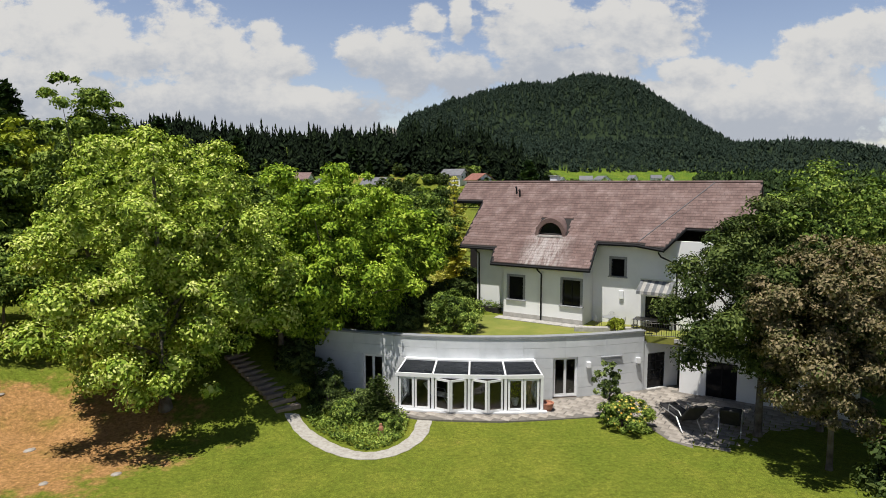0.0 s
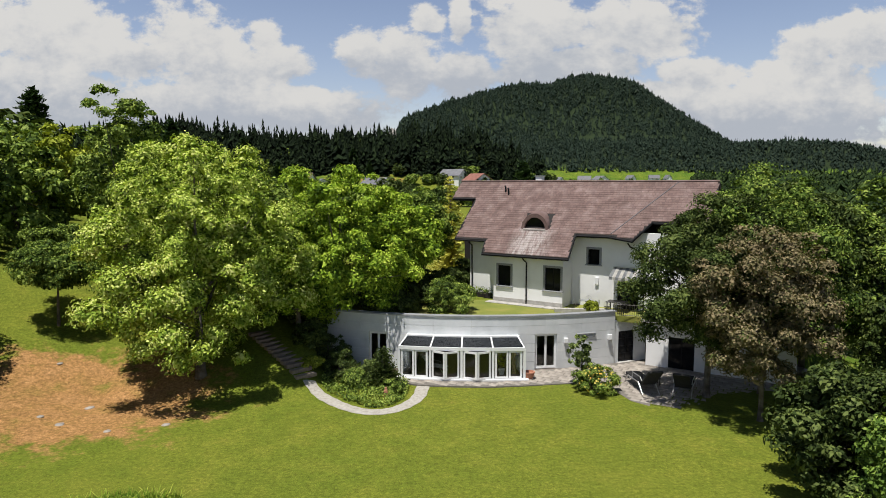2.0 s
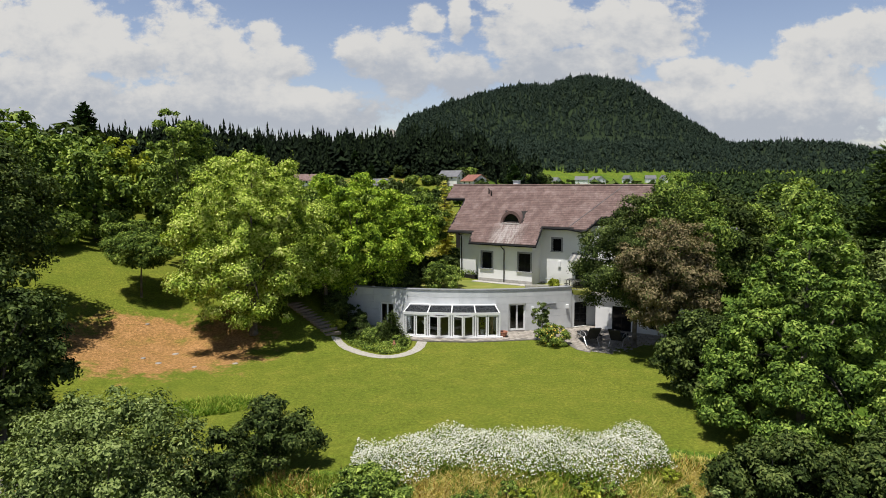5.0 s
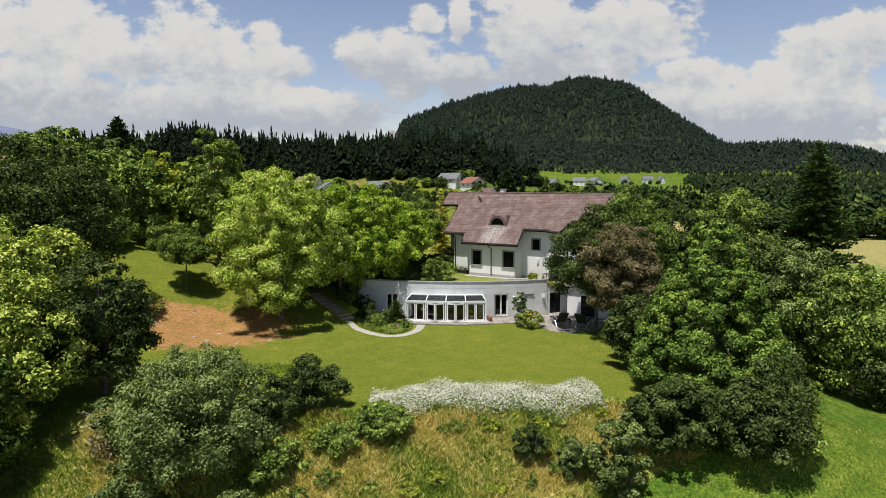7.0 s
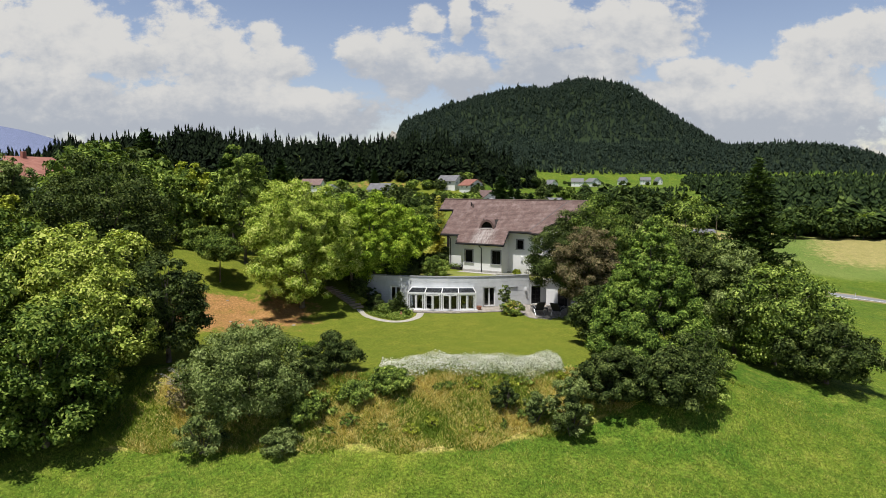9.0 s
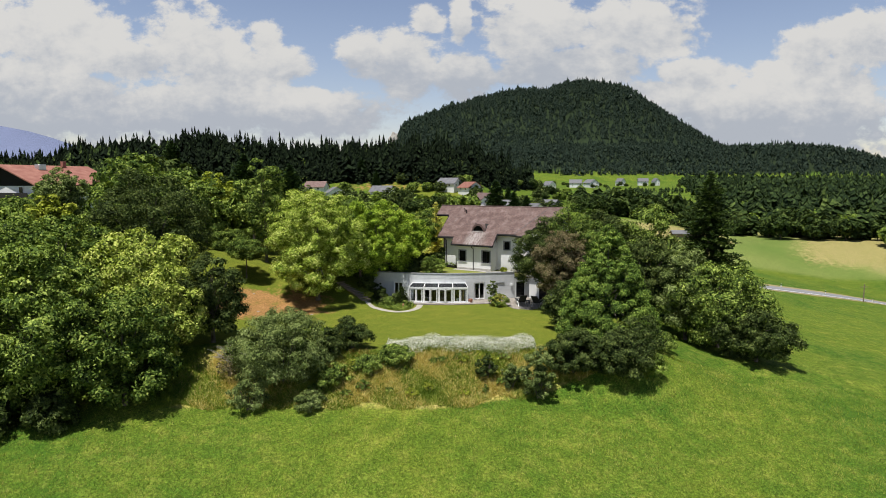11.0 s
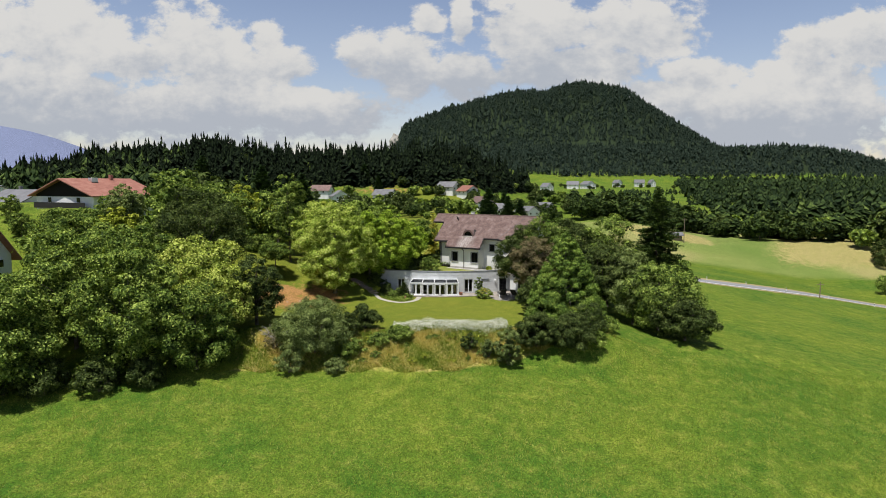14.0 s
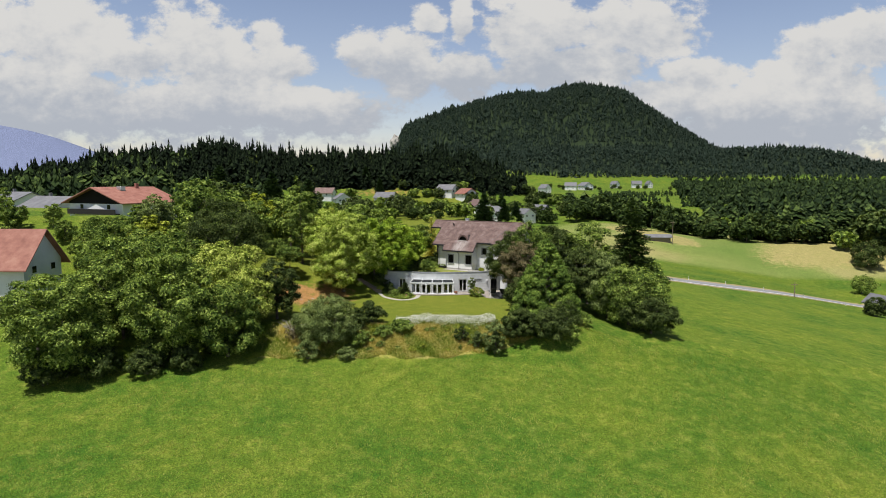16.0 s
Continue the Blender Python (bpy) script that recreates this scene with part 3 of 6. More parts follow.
def spruce(name, x, y, top, r, label, seed, tiers=34, group="", mat=None, z=None, leaf=0.62):
    z = gz(x, y) if z is None else z
    h = top - z
    rng = np.random.default_rng(seed)
    t = thing(name, pose(x, y, z), label, "conifer", group)
    bm = bmesh.new()
    tube(bm, [(0, 0, -0.3), (0, 0, h * 0.5), (0, 0, h * 0.98)], [0.28, 0.17, 0.02], 8)
    part("trunk", bm, BARK, t)
    P, N = [], []
    for i in range(tiers):
        f = (i + 0.5) / tiers
        zz = 0.8 + f * (h - 0.9)
        reach = r * (1 - f) ** 0.6 * rng.uniform(0.72, 1.12) + 0.15
        for b in range(max(6, int(20 * (1 - f)) + 6)):
            a = rng.uniform(0, math.tau)
            ln = reach * rng.uniform(0.7, 1.1)
            m = max(6, int(ln * 11))
            s = rng.uniform(0.15, 1, m)
            q = np.stack([np.cos(a) * s * ln, np.sin(a) * s * ln, zz - 0.42 * s * ln + 0.22 * s * s * ln], 1) + rng.normal(0, 0.10, (m, 3)) * np.array([1, 1, 0.6])
            P.append(q)
            N.append(np.tile([-0.35 * np.cos(a), -0.35 * np.sin(a), 0.9], (m, 1)) + rng.normal(0, 0.35, (m, 3)))
    part("crown", quads("crown", kites(np.concatenate(P), unit(np.concatenate(N)), leaf, rng, 0.42, -0.1), mat or NEEDLE), None, t)
    return t


# garden trees
tree("ash_tree", -15.3, 33.8, 16.4, 6.9, LEAF_ASH, "large garden ash tree with pale flowering sprays", 1, bottom=0.7, count=34000, leaf=0.30, trunk=0.30, lobes=90, lobe_size=0.195, shape=0.28)
tree("ash_tree", -19.0, 43.5, 16.0, 5.4, LEAF_ASH, "pale green ash tree beside the lawn's edge", 2, bottom=1.2, count=13000, leaf=.34, lobes=56)
tree("walnut_tree", -7.4, 41.8, 15.0, 6.4, LEAF_BRIGHT, "bright green broad walnut tree over the curved wall", 3, bottom=1.2, count=27000, leaf=0.35, trunk=0.28, lobes=64, lobe_size=0.21, shape=0.15)
tree("walnut_tree", -4.0, 45.8, 11.5, 4.2, LEAF_BRIGHT, "smaller bright green tree on the upper garden", 4, bottom=2.0, count=8000, leaf=0.42, lobes=36)
tree("plum_tree", -1.5, 50.5, 12.2, 2.9, LEAF_HORN, "slender dark green tree beside the house", 5, bottom=2.6, count=6000, leaf=0.32, trunk=0.14)
tree("apple_tree", -26.2, 37.0, 8.9, 2.8, LEAF_HORN, "small round fruit tree on the lawn", 6, bottom=2.7, count=6500, leaf=0.28, trunk=0.12, lobes=30, lobe_size=0.34)
tree("poplar_tree", -25.6, 45.5, 20.8, 3.6, LEAF_MID, "tall slender tree above the garden", 7, bottom=3, count=7000, leaf=0.40, lobes=40)
spruce("golden_cypress", 1.0, 56.0, 13.9, 2.2, "golden yellow conifer behind the gable", 8, tiers=26, mat=LEAF_GOLD, leaf=.4)
tree("linden_tree", -34.6, 26.0, 18.2, 6.8, LEAF_DARK, "broad dark green tree at the garden's edge", 9, bottom=2.0, count=18000, leaf=0.38, trunk=0.32, lobes=56, shape=0.1)
tree("maple_tree", -30.5, 14.0, 12.2, 6.2, LEAF_MAPLE, "yellow-green maple among darker trees", 10, bottom=1.0, count=11000, leaf=0.46, lobes=48)
tree("hornbeam_tree", -22.6, 13.4, 9.6, 3.9, LEAF_DARK, "dark green tree at the edge of the lawn", 11, bottom=0.6, count=8000, leaf=0.36, lobes=38, shape=0.15)
tree("maple_tree", -26.5, 8.5, 8.8, 4.8, LEAF_MAPLE, "pale yellow-green tree above the meadow", 12, bottom=0.1, count=8500, leaf=0.38, lobes=40, shape=0.1)
tree("beech_tree", -34.0, 1.5, 11.6, 6.6, LEAF_MID, "big round tree at the meadow's edge", 13, bottom=0.2, count=15000, leaf=0.46, lobes=60, shape=0.12, lobe_size=0.27)
tree("beech_tree", -43.0, 5.5, 13.6, 7.2, LEAF_MID, "big spreading tree beside the neighbour's roof", 14, bottom=0.2, count=14000, leaf=0.5, lobes=60, shape=0.1, lobe_size=0.27)
tree("beech_tree", -46.0, -4.0, 10.0, 6.0, LEAF_MID, "broad low tree at the meadow's corner", 15, bottom=0.1, count=12000, leaf=0.46, lobes=52, shape=0.15)
tree("hornbeam_tree", 20.0, 14.0, 13.2, 5.5, LEAF_CONE, "tall conical hornbeam above the bank", 16, bottom=0.5, count=34000, leaf=0.30, lobes=170, shape=0.0, lobe_size=0.20, bullet=True)
tree("wild_cherry", 35.6, 22.0, 7.8, 6.3, LEAF_MID, "broad green tree at the meadow's border", 17, bottom=0.7, count=11000, leaf=0.40, lobes=48, shape=0.15)
tree("wild_cherry", 37.6, 16.4, 2.6, 4.6, LEAF_DARK, "low spreading dark shrubby tree beside the field", 18, bottom=0.3, count=9000, leaf=0.36, lobes=40, shape=0.2)
spruce("spruce", 39.4, 35.0, 18.8, 7.0, "tall green spruce behind the hedge", 19, tiers=62, mat=NEEDLE_GREEN)
spruce("spruce", -54.6, 80.5, 26.0, 4.6, "tall dark spruce above the gardens", 191, tiers=44, leaf=.9)
tree("plum_tree", 20.0, 32.4, 14.0, 4.8, LEAF_HORN, "full green tree over the terrace's far end", 252, bottom=2.6, count=13000, leaf=0.28, trunk=.16, lobes=48)
tree("apple_tree", 16.4, 31.8, 12.4, 4.9, LEAF_DARK, "spreading green tree over the stone terrace", 20, bottom=2.9, count=24000, leaf=0.26, trunk=0.2, lobes=60, lobe_size=.26, shape=0.28)
tree("hazel_tree", 17.7, 27.8, 11.6, 3.8, LEAF_BROWN, "bronze-leaved tree beside the lawn", 21, bottom=0.9, count=18000, leaf=0.25, trunk=0.14, lobes=56, lobe_size=.26)
tree("maple_tree", 26.0, 38.5, 13.0, 5.2, LEAF_DARK, "full green tree behind the terrace", 22, bottom=2, count=11000, leaf=0.42, lobes=48)
tree("maple_tree", 32.0, 38.0, 14.4, 5.2, LEAF_MID, "green tree beside the spruce", 23, bottom=1.5, count=8000, leaf=0.44)
tree("maple_tree", 28.5, 28.0, 9.4, 4.6, LEAF_DARK, "dark green tree in the hedge", 24, bottom=1, count=8500, leaf=0.42)
tree("willow_tree", 32.4, 24.0, 9.4, 4.2, LEAF_OLIVE, "grey-green tree behind the wild cherry", 251, bottom=0.6, count=9000, leaf=0.34, shape=0.2)
tree("willow_tree", 17.6, 19.5, 5.4, 3.6, LEAF_DARK, "leafy tree between hedge and lawn", 25, bottom=0.5, count=9000, leaf=0.34, shape=0.1)

# shrubs of the bank and the garden
shrub("willow_bush", -12.9, 5.0, 5.2, 4.8, LEAF_OLIVE, "large grey-green bush on the bank", 331, count=24000, leaf=0.22, lobes=90, lobe_size=0.26)
shrub("willow_bush", -7.3, 10.0, 3.3, 2.1, LEAF_DARK, "dark slender bush beside the larger one", 32, count=5000, leaf=0.24)
shrub("elder_bush", -2.6, 7.0, 1.2, 1.7, LEAF_MID, "low green bush on the bank", 33, count=4000, leaf=0.26)
shrub("elder_bush", 6.4, 6.0, 0.6, 1.0, LEAF_DARK, "small dark bush in the dry grass", 34, count=1800, leaf=0.22, lobes=14)
shrub("broom_bush", 11.2, 4.2, 1.8, 1.6, LEAF_OLIVE, "feathery olive bush at the bank's foot", 35, count=4500, leaf=0.24)
shrub("elder_bush", 15.0, 6.8, 3.0, 2.7, LEAF_DARK, "dense green bush on the bank", 36, count=9000, leaf=0.28, lobes=40, lobe_size=0.28)
shrub("elder_bush", 19.0, 6.0, 3.0, 3.2, LEAF_DARK, "dense dark bush under the hornbeam", 37, count=10000, leaf=0.28, lobes=44, lobe_size=0.28)
shrub("box_bush", 0.7, 41.2, 6.1, 1.9, LEAF_MID, "rounded shrub on the roof garden", 38, count=5500, leaf=0.22, z=3.5)
shrub("box_bush", -4.6, 41.8, 5.6, 1.7, LEAF_DARK, "dark shrub above the curved wall", 39, count=4000, leaf=0.22, z=3.5)
shrub("laurel_bush", -32.0, 47.0, 9.6, 3.2, LEAF_MID, "loose green shrubs behind the fruit tree", 40, count=7000, leaf=0.3)
shrub("laurel_bush", -37.0, 42.0, 11.0, 3.4, LEAF_MID, "tall garden shrub on the slope", 41, count=7000, leaf=0.32)
shrub("thorn_bush", -18.2, 5.6, 0.9, 1.2, LEAF_BROWN, "half-bare thorn bush by the fence", 42, count=700, leaf=0.2)
tree("walnut_tree", -9.8, 37.6, 8.6, 3.4, LEAF_BRIGHT, "low leafy tree hanging over the steps", 43, bottom=1.6, count=6000, leaf=0.40, lobes=30)
tree("hornbeam_tree", -39.0, 14.0, 13.5, 6.0, LEAF_HORN, "dense green tree on the garden's border", 44, bottom=1.0, count=9000, leaf=0.46)
tree("hornbeam_tree", -47.5, 12.0, 12.8, 5.6, LEAF_HORN, "broad green tree before the bungalow", 45, bottom=1.0, count=9000, leaf=0.48)
tree("hornbeam_tree", -53.0, 1.5, 8.6, 4.6, LEAF_MID, "green tree hiding the bungalow's end", 147, bottom=1.0, count=8000, leaf=0.48)
tree("ash_tree", -47.0, 20.0, 14.0, 5.6, LEAF_MID, "green tree between the gardens", 46, bottom=1.5, count=8000, leaf=0.48)
tree("hornbeam_tree", -57.0, 29.5, 15.2, 5.4, LEAF_HORN, "green tree before the neighbouring house", 253, bottom=1.0, count=9000, leaf=0.44)
tree("birch_tree", -50.5, 35.0, 19.0, 3.4, LEAF_OLIVE, "slender birch beside the neighbouring house", 47, bottom=2.0, count=5000, leaf=0.42)
# dark bushes added to stand for ivy and deep shade below the garden trees
for i, (x, y, top, r) in enumerate(((-9.6, 39.6, 5.4, 1.8), (-11.6, 41.2, 6.2, 2.0), (-13.6, 40.0, 5.6, 1.8), (-8.9, 37.4, 3.6, 1.3), (-11.0, 44.5, 6.4, 2.0), (-16.5, 41.0, 6.0, 2.0))):
    shrub("laurel_bush", x, y, top, r, LEAF_DARK, "dark bush added to fill the trees' shade", 48 + i, count=3000, leaf=0.28, group="bushes in the shade")
# dark bushes added in place of the deep shade under the western crowns
for i, (x, y, top, r) in enumerate(((-31.0, -1.8, -0.6, 2.2), (-36.0, -3.0, -0.4, 2.6), (-41.5, -3.8, -0.1, 2.6), (-27.5, 3.2, .8, 2.4), (-47.5, -5.8, -0.4, 2.6))):
    shrub("elder_bush", x, y, top, r, LEAF_DARK, "dark bush added for the shade at the trees' foot", 210 + i, count=3000, leaf=0.34, group="undergrowth")
tree("hornbeam_tree", -26.6, 2.0, 7.6, 5.0, LEAF_HORN, "dense dark tree overhanging the meadow", 220, bottom=0.0, count=10000, leaf=0.40, lobes=46, shape=0.15)
for i, (x, y, top, r) in enumerate(((-1.8, 44.0, 5.6, 1.4), (-0.6, 46.6, 5.8, 1.5), (0.8, 48.8, 6.0, 1.3), (2.2, 51.2, 6.4, 1.4), (-3.2, 48.6, 6.2, 1.8), (-2.4, 41.2, 5.0, 1.0))):
    shrub("laurel_bush", x, y, top, r, LEAF_DARK, "dark bush on the upper garden", 230 + i, count=2600, leaf=0.26, group="bushes on the upper garden", z=3.5)


# ---- far woods ----
def conifer_stand(name, pts, hmin, hmax, mat, label, seed, tiers=6, per=4, slim=0.17, round_share=0.15):
    """Many firs, with some round-headed trees, in one mesh of drooping sprays."""
    rng = np.random.default_rng(seed)
    pts = np.asarray(pts, float)
    n, m = len(pts), tiers * per
    h = rng.uniform(hmin, hmax, n) * rng.uniform(0.65, 1.15, n)
    h *= 1 + 0.10 * np.sin(pts[:, 0] * 0.11 + pts[:, 1] * 0.05) * np.sin(pts[:, 0] * 0.037 + 2) + 0.12 * np.sin(pts[:, 0] * 0.31 + 1)
    broad = rng.random(n) < round_share
    f = np.tile(np.repeat((np.arange(tiers) + 0.35) / tiers, per), (n, 1)) + rng.uniform(-0.4, 0.4, (n, m)) / tiers
    f = np.clip(f, 0.03, 0.99)
    a = rng.uniform(0, math.tau, (n, m))
    reach = np.where(broad[:, None], 1.7 * np.sqrt(np.clip(f * (1.06 - f), 0, 1)), (1 - f) ** 0.85 + 0.04) * slim * h[:, None]
    top = np.where(broad, 0.78, 1.0)[:, None]
    dirs = np.stack([np.cos(a), np.sin(a), np.zeros_like(a)], -1)
    base = pts[:, None, :] + np.stack([0 * f, 0 * f, f * h[:, None] * top], -1)
    length = reach * rng.uniform(0.8, 1.35, (n, m))
    side = np.stack([-np.sin(a), np.cos(a), np.zeros_like(a)], -1)
    w = (np.maximum(reach, 0.05 * h[:, None]) * rng.uniform(0.55, 0.95, (n, m)))[..., None]
    lift = (h / tiers)[:, None, None] * np.array([0, 0, 1.0])
    tip = base + dirs * length[..., None] - lift * 0.55
    mid = base + dirs * length[..., None] * 0.55
    v = np.stack([base + lift * 0.75, mid + side * w * 0.6 - lift * 0.15, tip, mid - side * w * 0.6 - lift * 0.15], 2)
    me = quads(name, v.reshape(-1, 4, 3), mat)
    return tagged(new(name, me), label, "forest", kind="stuff")


def scatter(n, x0, x1, y0, y1, test, seed):
    rng = np.random.default_rng(seed)
    x, y = rng.uniform(x0, x1, n), rng.uniform(y0, y1, n)
    k = test(x, y)
    x, y = x[k], y[k]
    return np.stack([x, y, height(x, y) - 0.3], 1)


def no_meadow(x, y):
    return CLEAR(x, y, height(x, y)) < .5


def view_strip(x, y):
    """The open strip of fields that leads up the valley."""
    return (x > .135 * (y + 85)) & (x < .37 * (y + 85))


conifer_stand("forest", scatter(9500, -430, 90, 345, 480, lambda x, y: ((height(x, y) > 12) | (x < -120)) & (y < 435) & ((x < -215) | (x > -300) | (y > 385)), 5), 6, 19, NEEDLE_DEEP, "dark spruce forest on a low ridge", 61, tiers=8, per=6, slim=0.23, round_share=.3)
conifer_stand("forest", scatter(900, -330, -180, 330, 400, lambda x, y: height(x, y) > 6, 51), 9, 16, LEAF_WOOD, "lighter broad-leaved wood on the ridge's flank", 67, tiers=7, per=7, slim=0.30, round_share=.8)
conifer_stand("forest", scatter(15000, -260, 800, 1230, 1570, lambda x, y: (height(x, y) > 40) & no_meadow(x, y), 6), 7, 17, NEEDLE_HAZE, "wooded round hill of mixed firs", 62, tiers=4, per=4, slim=0.28, round_share=.55)
conifer_stand("forest", scatter(12000, -60, 1500, 1010, 1240, lambda x, y: (height(x, y) > 26) & no_meadow(x, y), 7), 7, 16, NEEDLE_HAZE, "wooded shoulder before the round hill", 63, tiers=4, per=4, slim=0.30, round_share=.7)
conifer_stand("forest", scatter(1500, -60, 420, 480, 900, lambda x, y: (np.sin(x * 0.021 + 1) + np.sin(y * 0.03) > -0.25) & ~view_strip(x, y), 8), 9, 15, NEEDLE_WOOD, "strips of mixed trees on the valley floor", 64, tiers=5, per=5, slim=0.27, round_share=.5)
conifer_stand("forest", scatter(500, 60, 300, 560, 690, lambda x, y: view_strip(x, y) & ((y < 610) | (x > .25 * (y + 85))) & (np.sin(x * .07) + np.sin(y * .05) > -.5), 18), 5, 9, NEEDLE_WOOD, "low trees between the valley fields", 68, tiers=5, per=5, slim=0.34, round_share=.9)
conifer_stand("forest", scatter(5200, 180, 1100, 380, 1010, lambda x, y: (height(x, y) < 70) & (x > 80 + y * .31), 9), 10, 19, NEEDLE_WOOD, "mixed woods behind the meadow", 65, tiers=6, per=6, slim=0.30, round_share=.8)
conifer_stand("forest", scatter(700, -330, -110, 150, 330, lambda x, y: np.sin(x * 0.03) + np.sin(y * 0.025 + 1) > -0.6, 10), 9, 17, NEEDLE_WOOD, "mixed woods below the ridge", 66, tiers=6, per=6, slim=0.30, round_share=.6)

# broad-leaved trees across the valley, copied from four
seedlings = [tree("valley_tree", -48, 70, 17.8, 4.6, LEAF_MID, "broad green tree in the valley", 71, bottom=1.2, count=760, leaf=1.65, dense=1.0, lobes=26, lobe_size=0.34, group="valley trees"),
             tree("valley_tree", -52, 74, 22, 5.2, LEAF_DARK, "dark broad tree in the valley", 72, bottom=1.2, count=760, leaf=1.65, dense=1.0, lobes=26, lobe_size=0.34, group="valley trees"),
             tree("valley_tree", -34, 62, 15, 4.4, LEAF_YELLOW, "yellow-green tree in the valley", 73, bottom=1.2, count=760, leaf=1.6, dense=1.0, lobes=26, lobe_size=0.34, group="valley trees"),
             spruce("valley_spruce", -49.5, 112, 24.8, 5.2, "lone dark spruce in the valley", 74, tiers=30, group="valley spruces", leaf=1.0),
             tree("valley_tree", -44, 80, 17.9, 5.2, LEAF_WOOD, "deep green tree at the wood's edge", 78, bottom=.4, count=800, leaf=1.6, dense=1.0, lobes=26, lobe_size=0.34, group="valley trees")]
near_set = [tree("garden_tree", -30, 54, 17.5, 4.6, LEAF_MID, "broad green tree beyond the garden", 75, bottom=.8, count=2200, leaf=.72, lobes=30, group="trees beyond the garden"),
            tree("garden_tree", -42, 52, 18.5, 5.0, LEAF_HORN, "dark broad tree beyond the garden", 76, bottom=.8, count=2200, leaf=.72, lobes=30, group="trees beyond the garden"),
            tree("garden_tree", -24, 66, 15, 4.4, LEAF_YELLOW, "yellow-green tree beyond the garden", 77, bottom=.8, count=2200, leaf=.72, lobes=30, group="trees beyond the garden")]
rv = random.Random(12)


def plant(kind, x, y, s=1.0, turn=None):
    src = near_set[kind] if kind < 3 and y < 110 else seedlings[kind]
    return copy_thing(src, pose(x, y, gz(x, y) - 0.1, 0, 0, rv.uniform(0, 360) if turn is None else turn) @ Matrix.Diagonal((s, s, s, 1)))


for kind, x, y, s in [(0, -20, 57, 0.9), (1, -13, 60, 0.85), (0, -84, 40, .55), (1, -78, 34, .6), (0, -92, 46, .5), (0, -72, 24, .5), (1, -52, 58, 1.1), (1, -50, 54, 1.0), (0, -36, 48, .9), (0, -17, 50, .9), (1, -12, 52, .8), (0, -8, 68, 0.8), (1, -38, 72, 1.0), (0, -14, 78, 0.8), (1, -30, 84, 0.9),
                      (1, -56, 40, 0.5), (2, -50, 30, 0.8), (0, -60, 26, 0.5), (1, -48, 46, 1.0), (0, -20, 90, 0.9), (1, -46, 62, 1.0), (0, -71, 36, .4), (1, -66, 31, 0.42), (0, -76, 28, 0.45), (1, -40, 40, .8), (0, -44, 34, .8), (2, -38, 58, 1.0),
                      (0, 22, 62, 0.75), (1, 30, 56, 0.9), (0, 40, 52, 0.9), (1, 46, 44, 0.9), (0, 42, 34, 0.9), (1, 50, 60, 0.9), (0, 12, 76, 0.6)]:
    plant(kind, x, y, s)
for i in range(150):
    # woodland strips on the valley floor
    x, y = rv.uniform(-150, 170), rv.uniform(110, 460)
    if x > 45 and y < 320 or .16 * (y + 85) < x:
        continue
    if abs(x) < 22 and y < 200 and rv.random() < 0.6:
        continue
    plant(rv.choice((0, 0, 0, 1, 1, 1, 3)), x, y, rv.uniform(0.7, 1.15))
for i in range(48):
    # trees before the ridge's foot
    plant(rv.choice((0, 1, 4, 0)), rv.uniform(-95, 5), rv.uniform(190, 330), rv.uniform(0.5, 0.85))
for i in range(20):
    # trees about the farms
    plant(rv.choice((1, 4)), rv.uniform(150, 330), rv.uniform(770, 890), rv.uniform(0.45, 0.7))
for i in range(48):
    # trees between the village houses
    plant(rv.choice((1, 4, 4, 0)), rv.uniform(10, 115), rv.uniform(300, 445), rv.uniform(0.6, 1.0))
for i in range(88):
    # the wood behind the far field
    x = rv.uniform(85, 420)
    plant(rv.choice((0, 4, 4, 1, 4)), x, rv.uniform(300, 360) - 0.72 * min(x - 85, 125) + rv.uniform(0, .25) * max(0, x - 210), rv.uniform(1.0, 2.0))
rng = np.random.default_rng(33)
wx = rng.uniform(85, 460, 420)
wy = rng.uniform(318, 400, 420) - 0.72 * np.minimum(wx - 85, 125) + rng.uniform(0, .25, 420) * np.maximum(0, wx - 210)
conifer_stand("forest", np.stack([wx, wy, height(wx, wy) - .3], 1), 10, 19, LEAF_WOOD, "broad-leaved wood along the far field", 69, tiers=9, per=9, slim=0.30, round_share=.85)


# ---- the main house (own axes: x along the front, y into the house) ----
TURN = -32.0
HOUSE = pose(4.41, 45.38, 0, 0, 0, TURN)
K_ROOF, EAVE_Z, EAVE_V, RIDGE_V = 0.9, 7.55, -0.7, 5.6
BASE = 3.45
RIDGE_Z = EAVE_Z + K_ROOF * (RIDGE_V - EAVE_V)


def roof_z(v):
    return EAVE_Z + K_ROOF * (v - EAVE_V)


house = thing("house", HOUSE, "white plastered house with a large brown shingled roof", "house")
BACK_V, BACK_EAVE = 2 * RIDGE_V - 0.6, 2 * RIDGE_V + 0.3


def wall_box(u0, u1, v0, v1, z0, z1, holes=()):
    """A wall along x with rectangular openings (u0, u1, z0, z1) through it."""
    bm = bmesh.new()
    us = sorted({u0, u1, *[h[0] for h in holes], *[h[1] for h in holes]})
    zs = sorted({z0, z1, *[h[2] for h in holes], *[h[3] for h in holes]})
    for a, b in zip(us, us[1:]):
        for c, d in zip(zs, zs[1:]):
            if not any(h[0] <= a and b <= h[1] and h[2] <= c and d <= h[3] for h in holes):
                box(bm, (a, v0, c), (b, v1, d))
    bmesh.ops.remove_doubles(bm, verts=bm.verts, dist=1e-4)
    return bm


